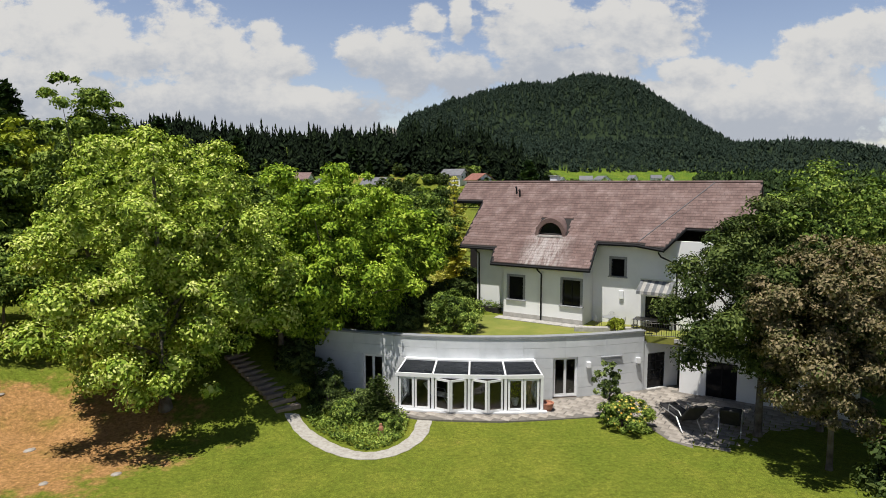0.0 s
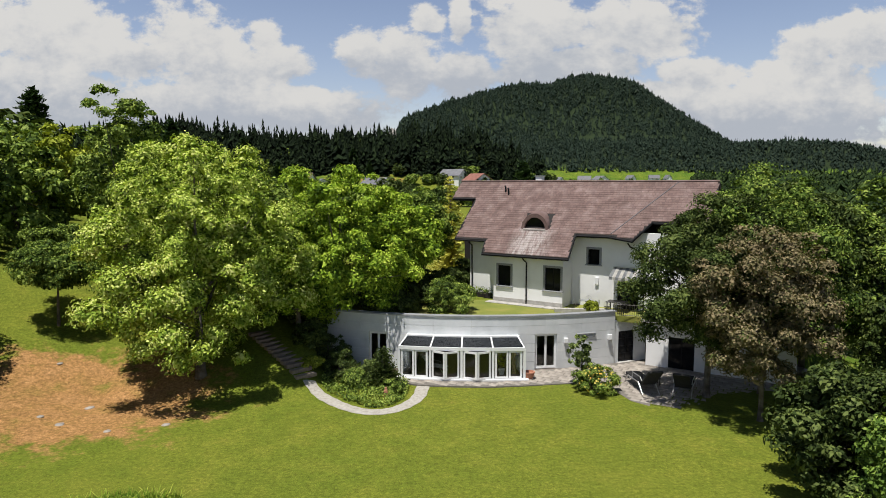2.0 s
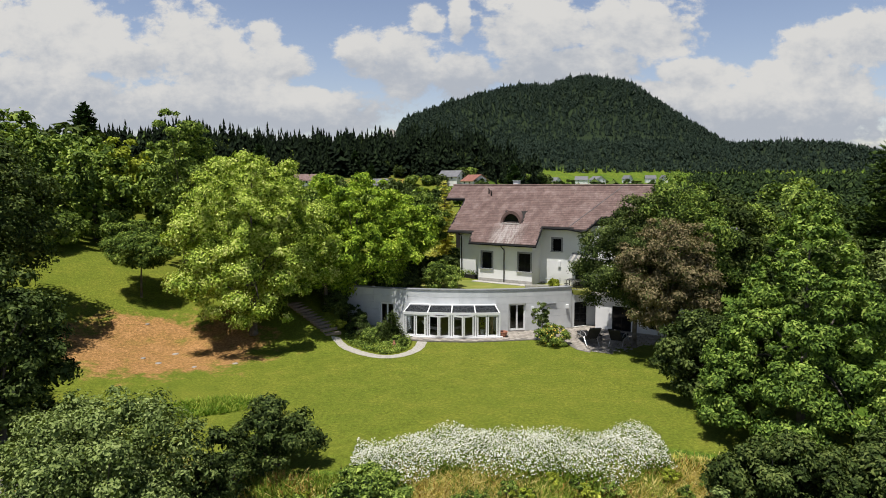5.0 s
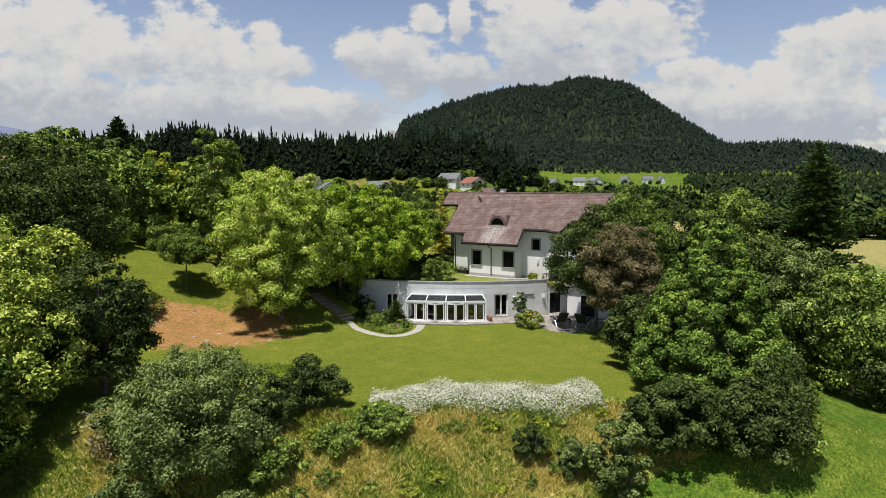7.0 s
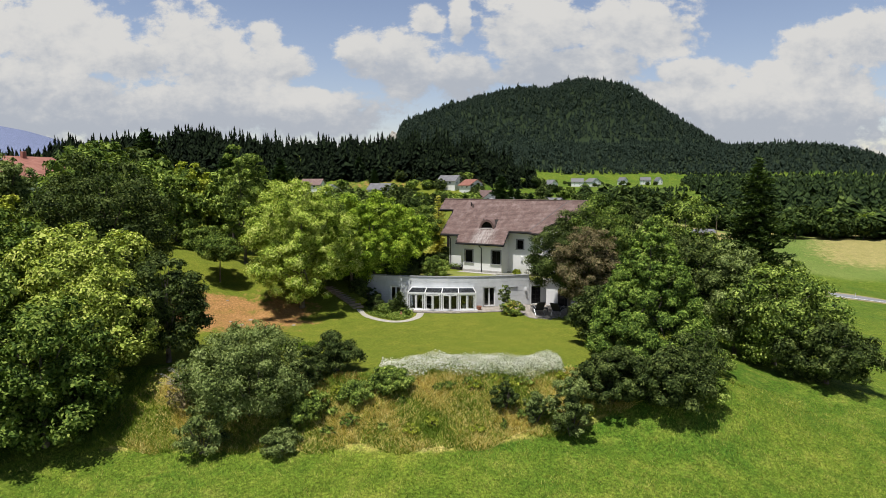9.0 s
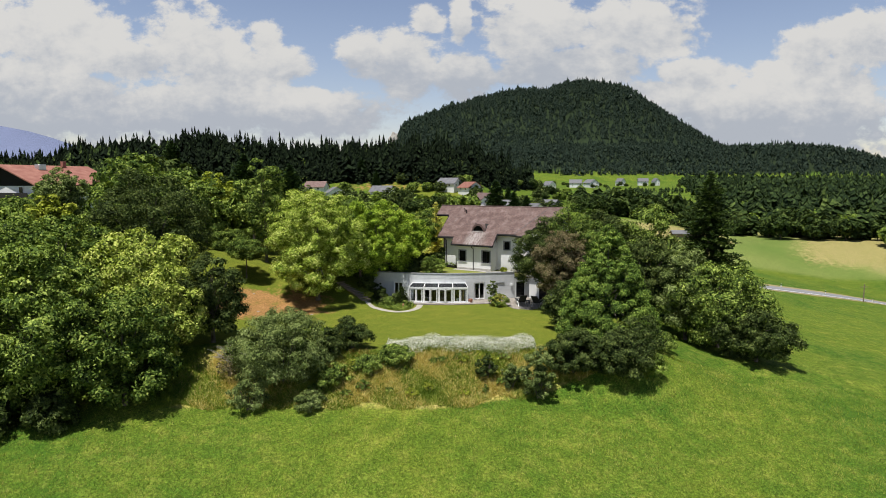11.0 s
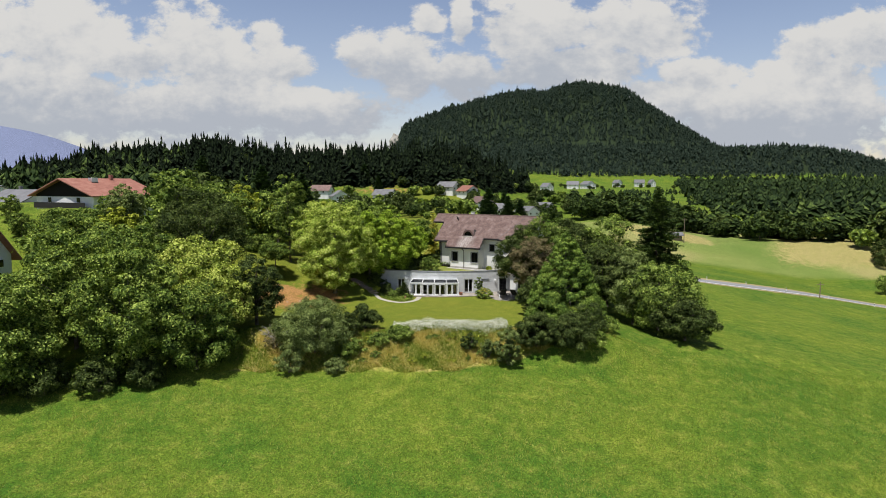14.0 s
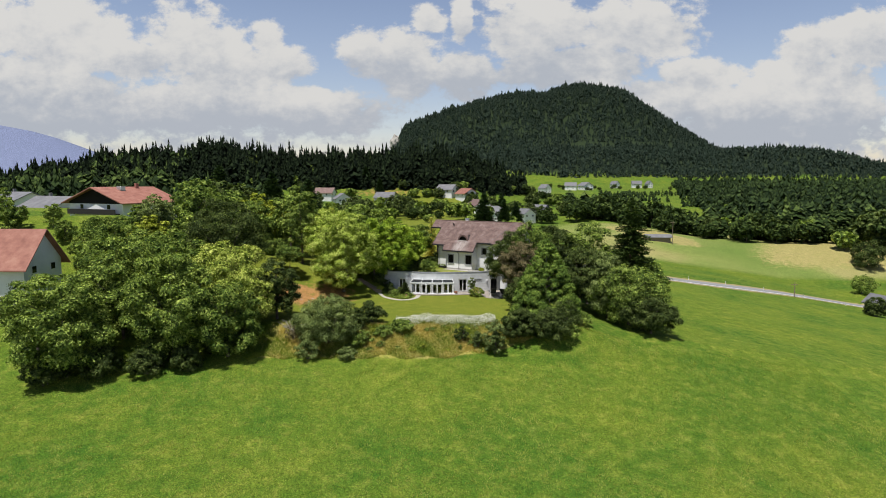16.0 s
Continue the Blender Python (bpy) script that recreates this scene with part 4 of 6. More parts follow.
def window(parent, u0, u1, z0, z1, v, surround=True, frame_mat=DARKFRAME, mullion=False):
    w = part("window", boxes(((u0, v + 0.10, z0), (u1, v + 0.16, z0 + .07)), ((u0, v + 0.10, z1 - .07), (u1, v + 0.16, z1)), ((u0, v + 0.10, z0 + .07), (u0 + .07, v + 0.16, z1 - .07)), ((u1 - .07, v + 0.10, z0 + .07), (u1, v + 0.16, z1 - .07))), frame_mat, parent, "dark-framed window")
    part("pane", boxes(((u0 + .07, v + .125, z0 + .07), (u1 - .07, v + .14, z1 - .07))), DARKGLASS, w, "dark reflecting glass")
    if mullion:
        part("mullion", boxes((((u0 + u1) / 2 - .03, v + .09, z0 + .07), ((u0 + u1) / 2 + .03, v + .12, z1 - .07))), frame_mat, w)
    if surround:
        s = 0.16
        part("surround", boxes(((u0 - s, v - .05, z1), (u1 + s, v + .10, z1 + s)), ((u0 - s, v - .05, z0), (u0, v + .10, z1)), ((u1, v - .05, z0), (u1 + s, v + .10, z1))), GREYFRAME, w, "grey window surround")
        part("sill", boxes(((u0 - s - .05, v - .13, z0 - .09), (u1 + s + .05, v + .12, z0)), bevel=0.01), CAP, w)
    return w


part("wall", wall_box(0, 5.95, 0, 0.32, BASE - 1, 7.75, [(0.42, 1.54, 4.85, 6.5), (4.5, 5.78, 4.8, 6.58)]), PLASTER, house, "white plastered bay wall")
part("wall", boxes(((5.65, 0.32, BASE - 1), (5.95, 2.0, 8.15))), PLASTER, house)
part("wall", boxes(((0, 0.32, BASE - 1), (0.3, 1.15, 8.15))), PLASTER, house)
part("wall", wall_box(-2.55, 0.3, 1.15, 1.45, BASE - 1, 8.6), PLASTER, house)
part("wall", wall_box(5.95, 15.0, 2.0, 2.32, BASE - 1, 9.4, [(7.25, 8.15, 6.8, 8.0), (9.6, 11.2, BASE, 5.6)]), PLASTER, house)
part("wall", wall_box(-2.55, 15.0, BACK_V, BACK_V + .3, BASE - 1, 8.2), PLASTER, house)


def gable(u, v0, v1):
    bm = bmesh.new()
    prof = [(v0, BASE - 1), (v1, BASE - 1), (v1, 8.0), (RIDGE_V, RIDGE_Z - 0.35), (v0, roof_z(v0) - 0.35)]
    a, b = [bm.verts.new((u, y, z)) for y, z in prof], [bm.verts.new((u + .3, y, z)) for y, z in prof]
    bm.faces.new(a[::-1]), bm.faces.new(b)
    for i in range(5):
        bm.faces.new((a[i], a[(i + 1) % 5], b[(i + 1) % 5], b[i]))
    return bm


part("gable_wall", gable(-2.85, 1.15, BACK_V), PLASTER, house)
part("gable_wall", gable(14.7, 2.0, BACK_V), PLASTER, house)
part("balcony_wall", boxes(((-5.4, 4.6, BASE - 1), (-2.85, 4.9, 9.8))), DARKWOOD, house, "dark boarded wall under the eave")
part("plinth", boxes(((-0.03, -0.04, BASE - 1), (5.98, -0.002, BASE + 0.42))), STONE, house, "pale grey plinth")

# roof slab: outline of the front slope, in (u, v)
OUT = [(-6.3, RIDGE_V), (-6.3, 3.95), (-3.85, 3.95), (-3.85, 0.35), (-0.95, 0.35), (-0.68, EAVE_V), (6.62, EAVE_V), (6.5, 1.15), (9.1, 1.15), (10.95, 0.9), (12.0, 2.35), (16.0, 2.35), (16.0, RIDGE_V)]


def slab(pts, zf, thick):
    bm = bmesh.new()
    hi = [bm.verts.new((u, v, zf(v))) for u, v in pts]
    lo = [bm.verts.new((u, v, zf(v) - thick)) for u, v in pts]
    n = len(pts)
    bm.faces.new(hi), bm.faces.new(lo[::-1])
    for i in range(n):
        bm.faces.new((hi[i], lo[i], lo[(i + 1) % n], hi[(i + 1) % n]))
    bmesh.ops.recalc_face_normals(bm, faces=bm.faces)
    bmesh.ops.triangulate(bm, faces=[f for f in bm.faces if len(f.verts) > 4])
    return bm


roof = part("roof", slab(OUT, lambda v: roof_z(v) - 0.03, 0.20), DARKWOOD, house, "brown shingled roof with stepped eaves")
part("rear_slope", slab([(-6.3, RIDGE_V + .01), (16.0, RIDGE_V + .01), (16.0, BACK_EAVE), (-6.3, BACK_EAVE)], lambda v: RIDGE_Z - K_ROOF * (v - RIDGE_V), 0.2), ROOF, roof)


def inside(pts, u, v):
    c = False
    for (x0, y0), (x1, y1) in zip(pts, pts[1:] + pts[:1]):
        if (y0 > v) != (y1 > v) and u < (x1 - x0) * (v - y0) / (y1 - y0) + x0:
            c = not c
    return c


def weathered_roof():
    """Roof shingles with lime streaks washed down from the dormer."""
    m = ROOF.copy()
    m.name = "roof_shingle_streaked"
    n, l = m.node_tree.nodes, m.node_tree.links
    b = n["Principled BSDF"]
    old = b.inputs["Base Color"].links[0].from_socket
    tc, sp = n.new("ShaderNodeTexCoord"), n.new("ShaderNodeSeparateXYZ")
    l.new(tc.outputs["Object"], sp.inputs[0])

    def band(out, lo, hi):
        r = n.new("ShaderNodeMapRange")
        r.interpolation_type = "SMOOTHSTEP"
        r.inputs["From Min"].default_value, r.inputs["From Max"].default_value = lo, hi
        l.new(out, r.inputs["Value"])
        return r.outputs[0]

    def times(a, c):
        q = n.new("ShaderNodeMath")
        q.operation = "MULTIPLY"
        l.new(a, q.inputs[0]), l.new(c, q.inputs[1])
        return q.outputs[0]
    mp = n.new("ShaderNodeMapping")
    mp.inputs["Scale"].default_value = (2.6, 0.5, 0.5)
    l.new(tc.outputs["Object"], mp.inputs["Vector"])
    nz = n.new("ShaderNodeTexNoise")
    nz.inputs["Scale"].default_value, nz.inputs["Detail"].default_value, nz.inputs["Roughness"].default_value = 1.3, 8, 0.75
    l.new(mp.outputs[0], nz.inputs["Vector"])
    area = times(times(band(sp.outputs[0], 1.0, 2.2), band(sp.outputs[0], 5.2, 3.6)), band(sp.outputs[1], 1.5, 1.2))
    fac = times(area, band(nz.outputs["Fac"], 0.36, 0.62))
    l.new(mixed(n, l, old, (.36, .32, .30), fac), b.inputs["Base Color"])
    return m


def shingles():
    """Rows of shingles, each lifted at its lower edge."""
    rs = random.Random(4)
    V = []
    course = 0.19
    v = EAVE_V
    row = 0
    while v < RIDGE_V - 0.02:
        u = -6.5 + (row % 2) * 0.17 + rs.uniform(-.03, .03)
        while u < 16.2:
            w = rs.uniform(0.2, 0.3)
            v1 = min(v + course * 1.25, RIDGE_V)
            a, b = inside(OUT, u + w * .2, v + .07), inside(OUT, u + w * .8, v + .07)
            if a and b and not (1.75 < u + w / 2 < 4.15 and 1.25 < v < 2.6):
                d = rs.uniform(0.026, 0.036)
                z0, z1 = roof_z(v) + d, roof_z(v1) + 0.004
                g = 0.004
                V.append([(u + g, v, z0), (u + w - g, v, z0), (u + w - g, v1, z1), (u + g, v1, z1)])
                V.append([(u + g, v, z0 - 0.05), (u + w - g, v, z0 - 0.05), (u + w - g, v, z0), (u + g, v, z0)])
            u += w
        v += course
        row += 1
    return quads("shingles", np.array(V), weathered_roof())


sh = part("shingles", shingles(), None, roof, "weathered brown shingles")
sh["kind"] = "stuff"


def strip_along(pts, w, h, dz):
    """A fascia board along the roof's edge points (u, v)."""
    bm = bmesh.new()
    for (a, b) in zip(pts, pts[1:]):
        p, q = Vector((a[0], a[1], roof_z(a[1]) + dz)), Vector((b[0], b[1], roof_z(b[1]) + dz))
        tube(bm, [p, q], [w, w], 6)
    return bm


part("gutter", strip_along([(-0.72, EAVE_V - .05), (6.66, EAVE_V - .05)], 0.10, 0, -0.13), DARKFRAME, roof, "dark eaves gutter")
part("gutter", strip_along([(-3.9, 0.3), (-0.95, 0.3)], 0.075, 0, -0.12), DARKFRAME, roof)
part("gutter", strip_along([(6.5, 1.1), (9.1, 1.1), (10.95, 0.85)], 0.10, 0, -0.12), DARKFRAME, roof)
part("gutter", strip_along([(12.0, 2.3), (16.0, 2.3)], 0.08, 0, -0.12), DARKFRAME, roof)
part("verge", strip_along([(6.64, EAVE_V), (6.52, 1.15)], 0.07, 0, -0.05), DARKFRAME, roof)
part("verge", strip_along([(10.97, 0.9), (12.02, 2.35)], 0.07, 0, -0.05), DARKFRAME, roof)
part("verge", strip_along([(-0.7, EAVE_V), (-0.97, 0.35)], 0.06, 0, -0.04), DARKFRAME, roof)
part("verge", strip_along([(-3.87, 0.35), (-3.87, 3.95), (-6.32, 3.95)], 0.06, 0, -0.06), DARKFRAME, roof)
part("ridge_cap", strip_along([(-6.32, RIDGE_V), (16.0, RIDGE_V)], 0.10, 0, 0.02), ROOF, roof)
part("valley_sheet", strip_along([(13.1, RIDGE_V - .05), (9.2, 1.2)], 0.03, 0, 0.04), ROOF_GREY, roof, "grey sheet valley")


def eyelid():
    """An arched dormer: a barrel running back into the roof."""
    bm = bmesh.new()
    c, r0, v0 = 2.95, 1.16, 1.35
    rings = []
    for v, r in ((v0, r0), (v0 + 0.35, r0), (v0 + 1.7, r0 * 0.72)):
        ring = []
        for k in range(15):
            a = math.pi * k / 14
            ring.append(bm.verts.new((c - r * math.cos(a), v, roof_z(v0) - 0.02 + (v - v0) * 0.28 + 1.12 * r * math.sin(a))))
        rings.append(ring)
    inner = [bm.verts.new((c - 0.9 * math.cos(math.pi * k / 14), v0, roof_z(v0) + 0.03 + 0.93 * math.sin(math.pi * k / 14))) for k in range(15)]
    deep = [bm.verts.new((p.co.x, v0 + 0.3, p.co.z)) for p in inner]
    for a, b in ((rings[0], rings[1]), (rings[1], rings[2]), (inner, rings[0]), (deep, inner)):
        for k in range(14):
            bm.faces.new((a[k], a[k + 1], b[k + 1], b[k]))
    bmesh.ops.recalc_face_normals(bm, faces=bm.faces)
    return bm


dormer = part("dormer", eyelid(), ROOF, roof, "arched eyelid dormer with a shingled brow")
bm = bmesh.new()
arc = [bm.verts.new((2.95 - 0.88 * math.cos(math.pi * k / 14), 1.62, roof_z(1.35) + 0.05 + 0.9 * math.sin(math.pi * k / 14))) for k in range(15)]
bm.faces.new(arc)
part("pane", bm, DARKGLASS, dormer)
part("sill", boxes(((2.0, 1.2, roof_z(1.35) - .05), (3.9, 1.62, roof_z(1.35) + .06))), LEAD, dormer, "pale window ledge")
chim = part("chimney", boxes(((0.85, 6.2, RIDGE_Z - 1.5), (1.45, 6.8, RIDGE_Z + 0.45)), bevel=0.02), PLASTER, roof, "white chimney stack")
part("chimney_cap", boxes(((0.78, 6.13, RIDGE_Z + .45), (1.52, 6.87, RIDGE_Z + .52)), bevel=0.01), STEEL, chim)
for u, v in ((-1.25, 4.6), (-0.85, 4.35)):
    bm = bmesh.new()
    tube(bm, [(u, v, roof_z(v) - .05), (u, v, roof_z(v) + .45), (u, v - .12, roof_z(v) + .52)], [0.07, 0.07, 0.08], 8)
    part("vent_pipe", bm, DARKFRAME, roof)
bm = bmesh.new()
tube(bm, [(2.85, EAVE_V - .02, 7.35), (2.85, -0.45, 7.1), (2.95, -0.1, 6.85), (2.95, -0.1, BASE)], 0.055, 8)
part("downpipe", bm, DARKFRAME, house, "dark downpipe")
bm = bmesh.new()
tube(bm, [(-2.6, 0.35, 8.2), (-2.6, 1.0, 7.9), (-2.6, 1.06, BASE)], 0.055, 8)
part("downpipe", bm, DARKFRAME, house)
bm = bmesh.new()
tube(bm, [(10.6, 0.9, 8.7), (10.7, 1.2, 8.4), (11.6, 1.85, 7.9), (11.6, 1.92, BASE)], 0.055, 8)
part("downpipe", bm, DARKFRAME, house)
window(house, 0.42, 1.54, 4.85, 6.5, 0)
window(house, 4.5, 5.78, 4.8, 6.58, 0, mullion=True)
window(house, 7.25, 8.15, 6.8, 8.0, 2.0)
window(house, 9.6, 11.2, BASE, 5.6, 2.0, surround=False, mullion=True)
lamp = part("wall_lamp", boxes(((7.85, 1.86, 5.25), (8.15, 1.995, 5.85)), bevel=0.03), WHITE, house, "pale wall lamp")
# awning
aw = part("awning", boxes(((9.25, 1.93, 6.62), (11.5, 1.99, 6.8))), STEEL, house, "half-open pale striped awning")
for i in range(9):
    bm = bmesh.new()
    u = 9.3 + i * 0.24
    vs = [bm.verts.new(p) for p in ((u, 1.93, 6.72), (u + .24, 1.93, 6.72), (u + .24, 0.75, 6.12), (u, 0.75, 6.12), (u, 0.72, 5.92), (u + .24, 0.72, 5.92))]
    bm.faces.new(vs[:4]), bm.faces.new((vs[3], vs[2], vs[5], vs[4]))
    bmesh.ops.solidify(bm, geom=bm.faces, thickness=0.012)
    part("stripe", bm, AWNING if i % 2 else CAP, aw)

# ---- lower storey with the curved wall ----

def arc_pt(x, r, z):
    return Vector((x, CY - math.sqrt(r * r - (x - CX) ** 2), z))


def arc_block(bm, x0, x1, r0, r1, z0, z1):
    """A curved block between two radii; x0, x1 along the wall."""
    n = max(1, int((x1 - x0) / 0.5))
    cols = []
    for i in range(n + 1):
        a = math.asin((x0 + (x1 - x0) * i / n - CX) / RW)
        p = [Vector((CX + r * math.sin(a), CY - r * math.cos(a), z)) for r in (r0, r1) for z in (z0, z1)]
        cols.append([bm.verts.new(q) for q in p])
    for a, b in zip(cols, cols[1:]):
        bm.faces.new((a[2], b[2], b[3], a[3])), bm.faces.new((a[1], a[3], b[3], b[1]))
        bm.faces.new((a[0], b[0], b[2], a[2])), bm.faces.new((a[0], a[1], b[1], b[0]))
    bm.faces.new((cols[0][0], cols[0][2], cols[0][3], cols[0][1])), bm.faces.new((cols[-1][0], cols[-1][1], cols[-1][3], cols[-1][2]))
    bmesh.ops.recalc_face_normals(bm, faces=bm.faces)
    return bm


WL, WR, TOPZ, COURSE = -8.3, 12.75, 3.84, 0.64
OPEN = [(-5.05, -3.65, 0.0, 2.56), (-2.1, 5.3, 0.0, 2.56), (6.72, 8.3, 0.0, 2.56)]
wall = thing("wall_curved", pose(0, 0, 0), "long bowed wall of pale grey panels", "wall", kind="structure")
row = 0
z = 0.0
while z < TOPZ - 0.01:
    cuts = [(a, b) for a, b, c, d in OPEN if c <= z + .01 and z + COURSE <= d + .01]
    x = WL
    spans = []
    for a, b in sorted(cuts):
        spans.append((x, a))
        x = b
    spans.append((x, WR))
    for a, b in spans:
        n = max(1, round((b - a) / 2.6))
        for i in range(n):
            p, q = a + (b - a) * i / n, a + (b - a) * (i + 1) / n
            part("panel", arc_block(bmesh.new(), p + .004, q - .004, RW - 0.28, RW, z - (0.3 if row == 0 else 0), z + COURSE - 0.014), PANEL, wall)
    z += COURSE
    row += 1
coping = part("coping", arc_block(bmesh.new(), WL - .05, WR + .05, RW - 0.45, RW + 0.06, TOPZ, TOPZ + 0.09), CAP, wall, "dark grey coping")

# roof garden over the lower storey
bm = bmesh.new()
pts = []
for i in range(33):
    x = WL + 0.1 + (WR - WL - 0.2) * i / 32
    q = arc_pt(x, RW - 0.30, 0)
    pts.append((q.x, q.y))
pts += [(15.05, 38.45), (16.5, 38.6), (16.5, 48.0), (-8.2, 48.0)]
extrude_poly(bm, pts, 3.1, 3.52)
me = bpy.data.meshes.new("roof_garden")
bm.to_mesh(me), bm.free()
TURF = plain("turf", [(.14, .175, .025), (.20, .215, .035), (.27, .24, .06)], 0.5, 0.95, bump=0.5, fine=14)
me.materials.append(TURF)
tagged(new("roof_garden", me), "grass roof garden behind the coping", "roof", kind="structure")
# inner rooms
bm = boxes(((-8.2, 37.0, -0.13), (26.0, 43.9, 0.012)))
me = bpy.data.meshes.new("floor")
bm.to_mesh(me), bm.free()
me.materials.append(FLOOR_IN)
tagged(new("floor", me), "brown inner floor", "floor", kind="structure")
bm = boxes(((-8.2, 43.6, 0.0), (26.0, 43.9, 3.1)), ((-8.25, 40.4, -0.2), (-7.95, 44, 3.6)))
me = bpy.data.meshes.new("wall_back")
bm.to_mesh(me), bm.free()
me.materials.append(WALL_IN)
tagged(new("wall_back", me), "plain inner wall", "wall", kind="structure")


def arc_frame(a, b, z0, z1, r, leaves, name, label):
    """A white-framed glazed door set between two wall places."""
    d = thing(name, pose(0, 0, 0), label, "door", kind="structure")
    p, q = arc_pt(a, r, 0), arc_pt(b, r, 0)
    L = (q - p).length
    m = pose(p.x, p.y, 0, 0, 0, math.degrees(math.atan2(q.y - p.y, q.x - p.x)))
    part("frame", boxes(((0, -.04, z0), (.09, .06, z1)), ((L - .09, -.04, z0), (L, .06, z1)), ((.09, -.04, z1 - .09), (L - .09, .06, z1)), ((.09, -.04, z0), (L - .09, .06, z0 + .08))), WHITE, d, "", m)
    w = (L - .18) / leaves
    for i in range(leaves):
        x0 = .09 + i * w
        lf = part("leaf", boxes(((x0, -.02, z0 + .08), (x0 + .08, .04, z1 - .09)), ((x0 + w - .08, -.02, z0 + .08), (x0 + w, .04, z1 - .09)), ((x0 + .08, -.02, z0 + .08), (x0 + w - .08, .04, z0 + .18)), ((x0 + .08, -.02, z1 - .17), (x0 + w - .08, .04, z1 - .09))), WHITE, d, "", m)
        pn = part("pane", boxes(((x0 + .08, .0, z0 + .18), (x0 + w - .08, .015, z1 - .17))), GLASS, lf)
        pn.visible_shadow = False
    return d


arc_frame(-5.05, -3.65, 0.05, 2.55, RW - 0.2, 2, "door_1", "white-framed glazed double door in shade")
arc_frame(6.72, 8.3, 0.05, 2.55, RW - 0.2, 2, "door_2", "white-framed glazed double door")

# conservatory
RC = RW + 2.15
cons = thing("conservatory", pose(0, 0, 0), "white-framed curved conservatory with folding glass doors", "conservatory")
C0, C1 = -2.25, 5.5


def cpt(x, r, z):
    a = math.asin((x - CX) / RW)
    return Vector((CX + r * math.sin(a), CY - r * math.cos(a), z))


def bar(bm, p, q, w, h=None):
    """A square bar from p to q."""
    h = h or w
    d = (q - p).normalized()
    up = Vector((0, 0, 1)) if abs(d.z) < 0.9 else Vector((0, -1, 0))
    s = d.cross(up).normalized()
    t = s.cross(d)
    vs = [[bm.verts.new(c + s * a * w / 2 + t * b * h / 2) for a, b in ((-1, -1), (1, -1), (1, 1), (-1, 1))] for c in (p, q)]
    for k in range(4):
        bm.faces.new((vs[0][k], vs[0][(k + 1) % 4], vs[1][(k + 1) % 4], vs[1][k]))
    bm.faces.new(vs[0][::-1]), bm.faces.new(vs[1])
    return bm


part("base", arc_block(bmesh.new(), C0 - .3, C1 + .25, RC - .16, RC + 0.30, -0.25, 0.14), WHITE, cons, "white sill slab")
part("inner_floor", arc_block(bmesh.new(), C0, C1, RW - .28, RC - .16, -0.2, 0.10), FLOOR_IN, cons, "dark inner floor")
ZF, ZT, RT = 2.14, 2.54, RW + 0.42
xs = [C0 + (C1 - C0) * i / 4 for i in range(5)]
for i, x in enumerate(xs):
    bm = bmesh.new()
    bar(bm, cpt(x, RC, .14), cpt(x, RC, ZF), .16)
    part("post", bm, WHITE, cons)
    bm = bmesh.new()
    bar(bm, cpt(x, RC + .05, ZF), cpt(x + (0.1 if i == 0 else -0.1 if i == 4 else 0), RT, ZT), .10, .12)
    part("rafter", bm, WHITE, cons)
for r, zz, w, h, nm in ((RC, ZF, .18, .22, "eaves_beam"), (RT, ZT + .02, .16, .12, "top_rail")):
    bm = bmesh.new()
    for a, b in zip(xs, xs[1:]):
        bar(bm, cpt(a - .02, r, zz), cpt(b + .02, r, zz), w, h)
    part(nm, bm, WHITE, cons)
part("roof_deck", arc_block(bmesh.new(), C0, C1, RW, RT, ZT - .02, ZT + .05), PANEL, cons)
for i, (a, b) in enumerate(zip(xs, xs[1:])):
    bm = bmesh.new()
    f = [bm.verts.new(p) for p in (cpt(a + .06, RC + .03, ZF + .1), cpt(b - .06, RC + .03, ZF + .1), cpt(b - .06, RT, ZT), cpt(a + .06, RT, ZT))]
    bm.faces.new(f)
    bmesh.ops.solidify(bm, geom=bm.faces, thickness=0.012)
    pn = part("roof_pane", bm, ROOFGLASS, cons, "roof glass coloured dark for the room below")
    # two leaves a bay; in the middle bays they stand folded outwards
    mid = (a + b) / 2
    fold = 0.42 if i in (1, 2) else 0.0
    pts = [cpt(a + .12, RC, 0), cpt(mid, RC + fold, 0), cpt(b - .12, RC, 0)]
    for p, q in zip(pts, pts[1:]):
        L = (q - p).length - .03
        m = pose(p.x, p.y, 0, 0, 0, math.degrees(math.atan2(q.y - p.y, q.x - p.x)))
        z0, z1 = .16, ZF - .12
        e = .125
        lf = part("door_leaf", boxes(((.01, -.03, z0), (e, .03, z1)), ((L - e, -.03, z0), (L, .03, z1)), ((e, -.03, z0), (L - e, .03, z0 + e)), ((e, -.03, z1 - e), (L - e, .03, z1))), WHITE, cons, "white folding glass door", m)
        pn = part("pane", boxes(((e, -.006, z0 + e), (L - e, .006, z1 - e))), GLASS, lf)
for x in (C0, C1):
    bm = bmesh.new()
    bar(bm, cpt(x, RC, ZF), cpt(x, RW, ZF), .12)
    bar(bm, cpt(x, RC, .2), cpt(x, RW, .2), .12)
    bar(bm, cpt(x, RW + 1.0, .2), cpt(x, RW + 1.0, ZF), .09)
    part("side_frame", bm, WHITE, cons)
    bm = bmesh.new()
    f = [bm.verts.new(p) for p in (cpt(x, RC, .2), cpt(x, RW, .2), cpt(x, RW, ZT), cpt(x, RT, ZT), cpt(x, RC, ZF))]
    bm.faces.new(f)
    bmesh.ops.solidify(bm, geom=bm.faces, thickness=0.012)
    pn = part("side_pane", bm, GLASS, cons)

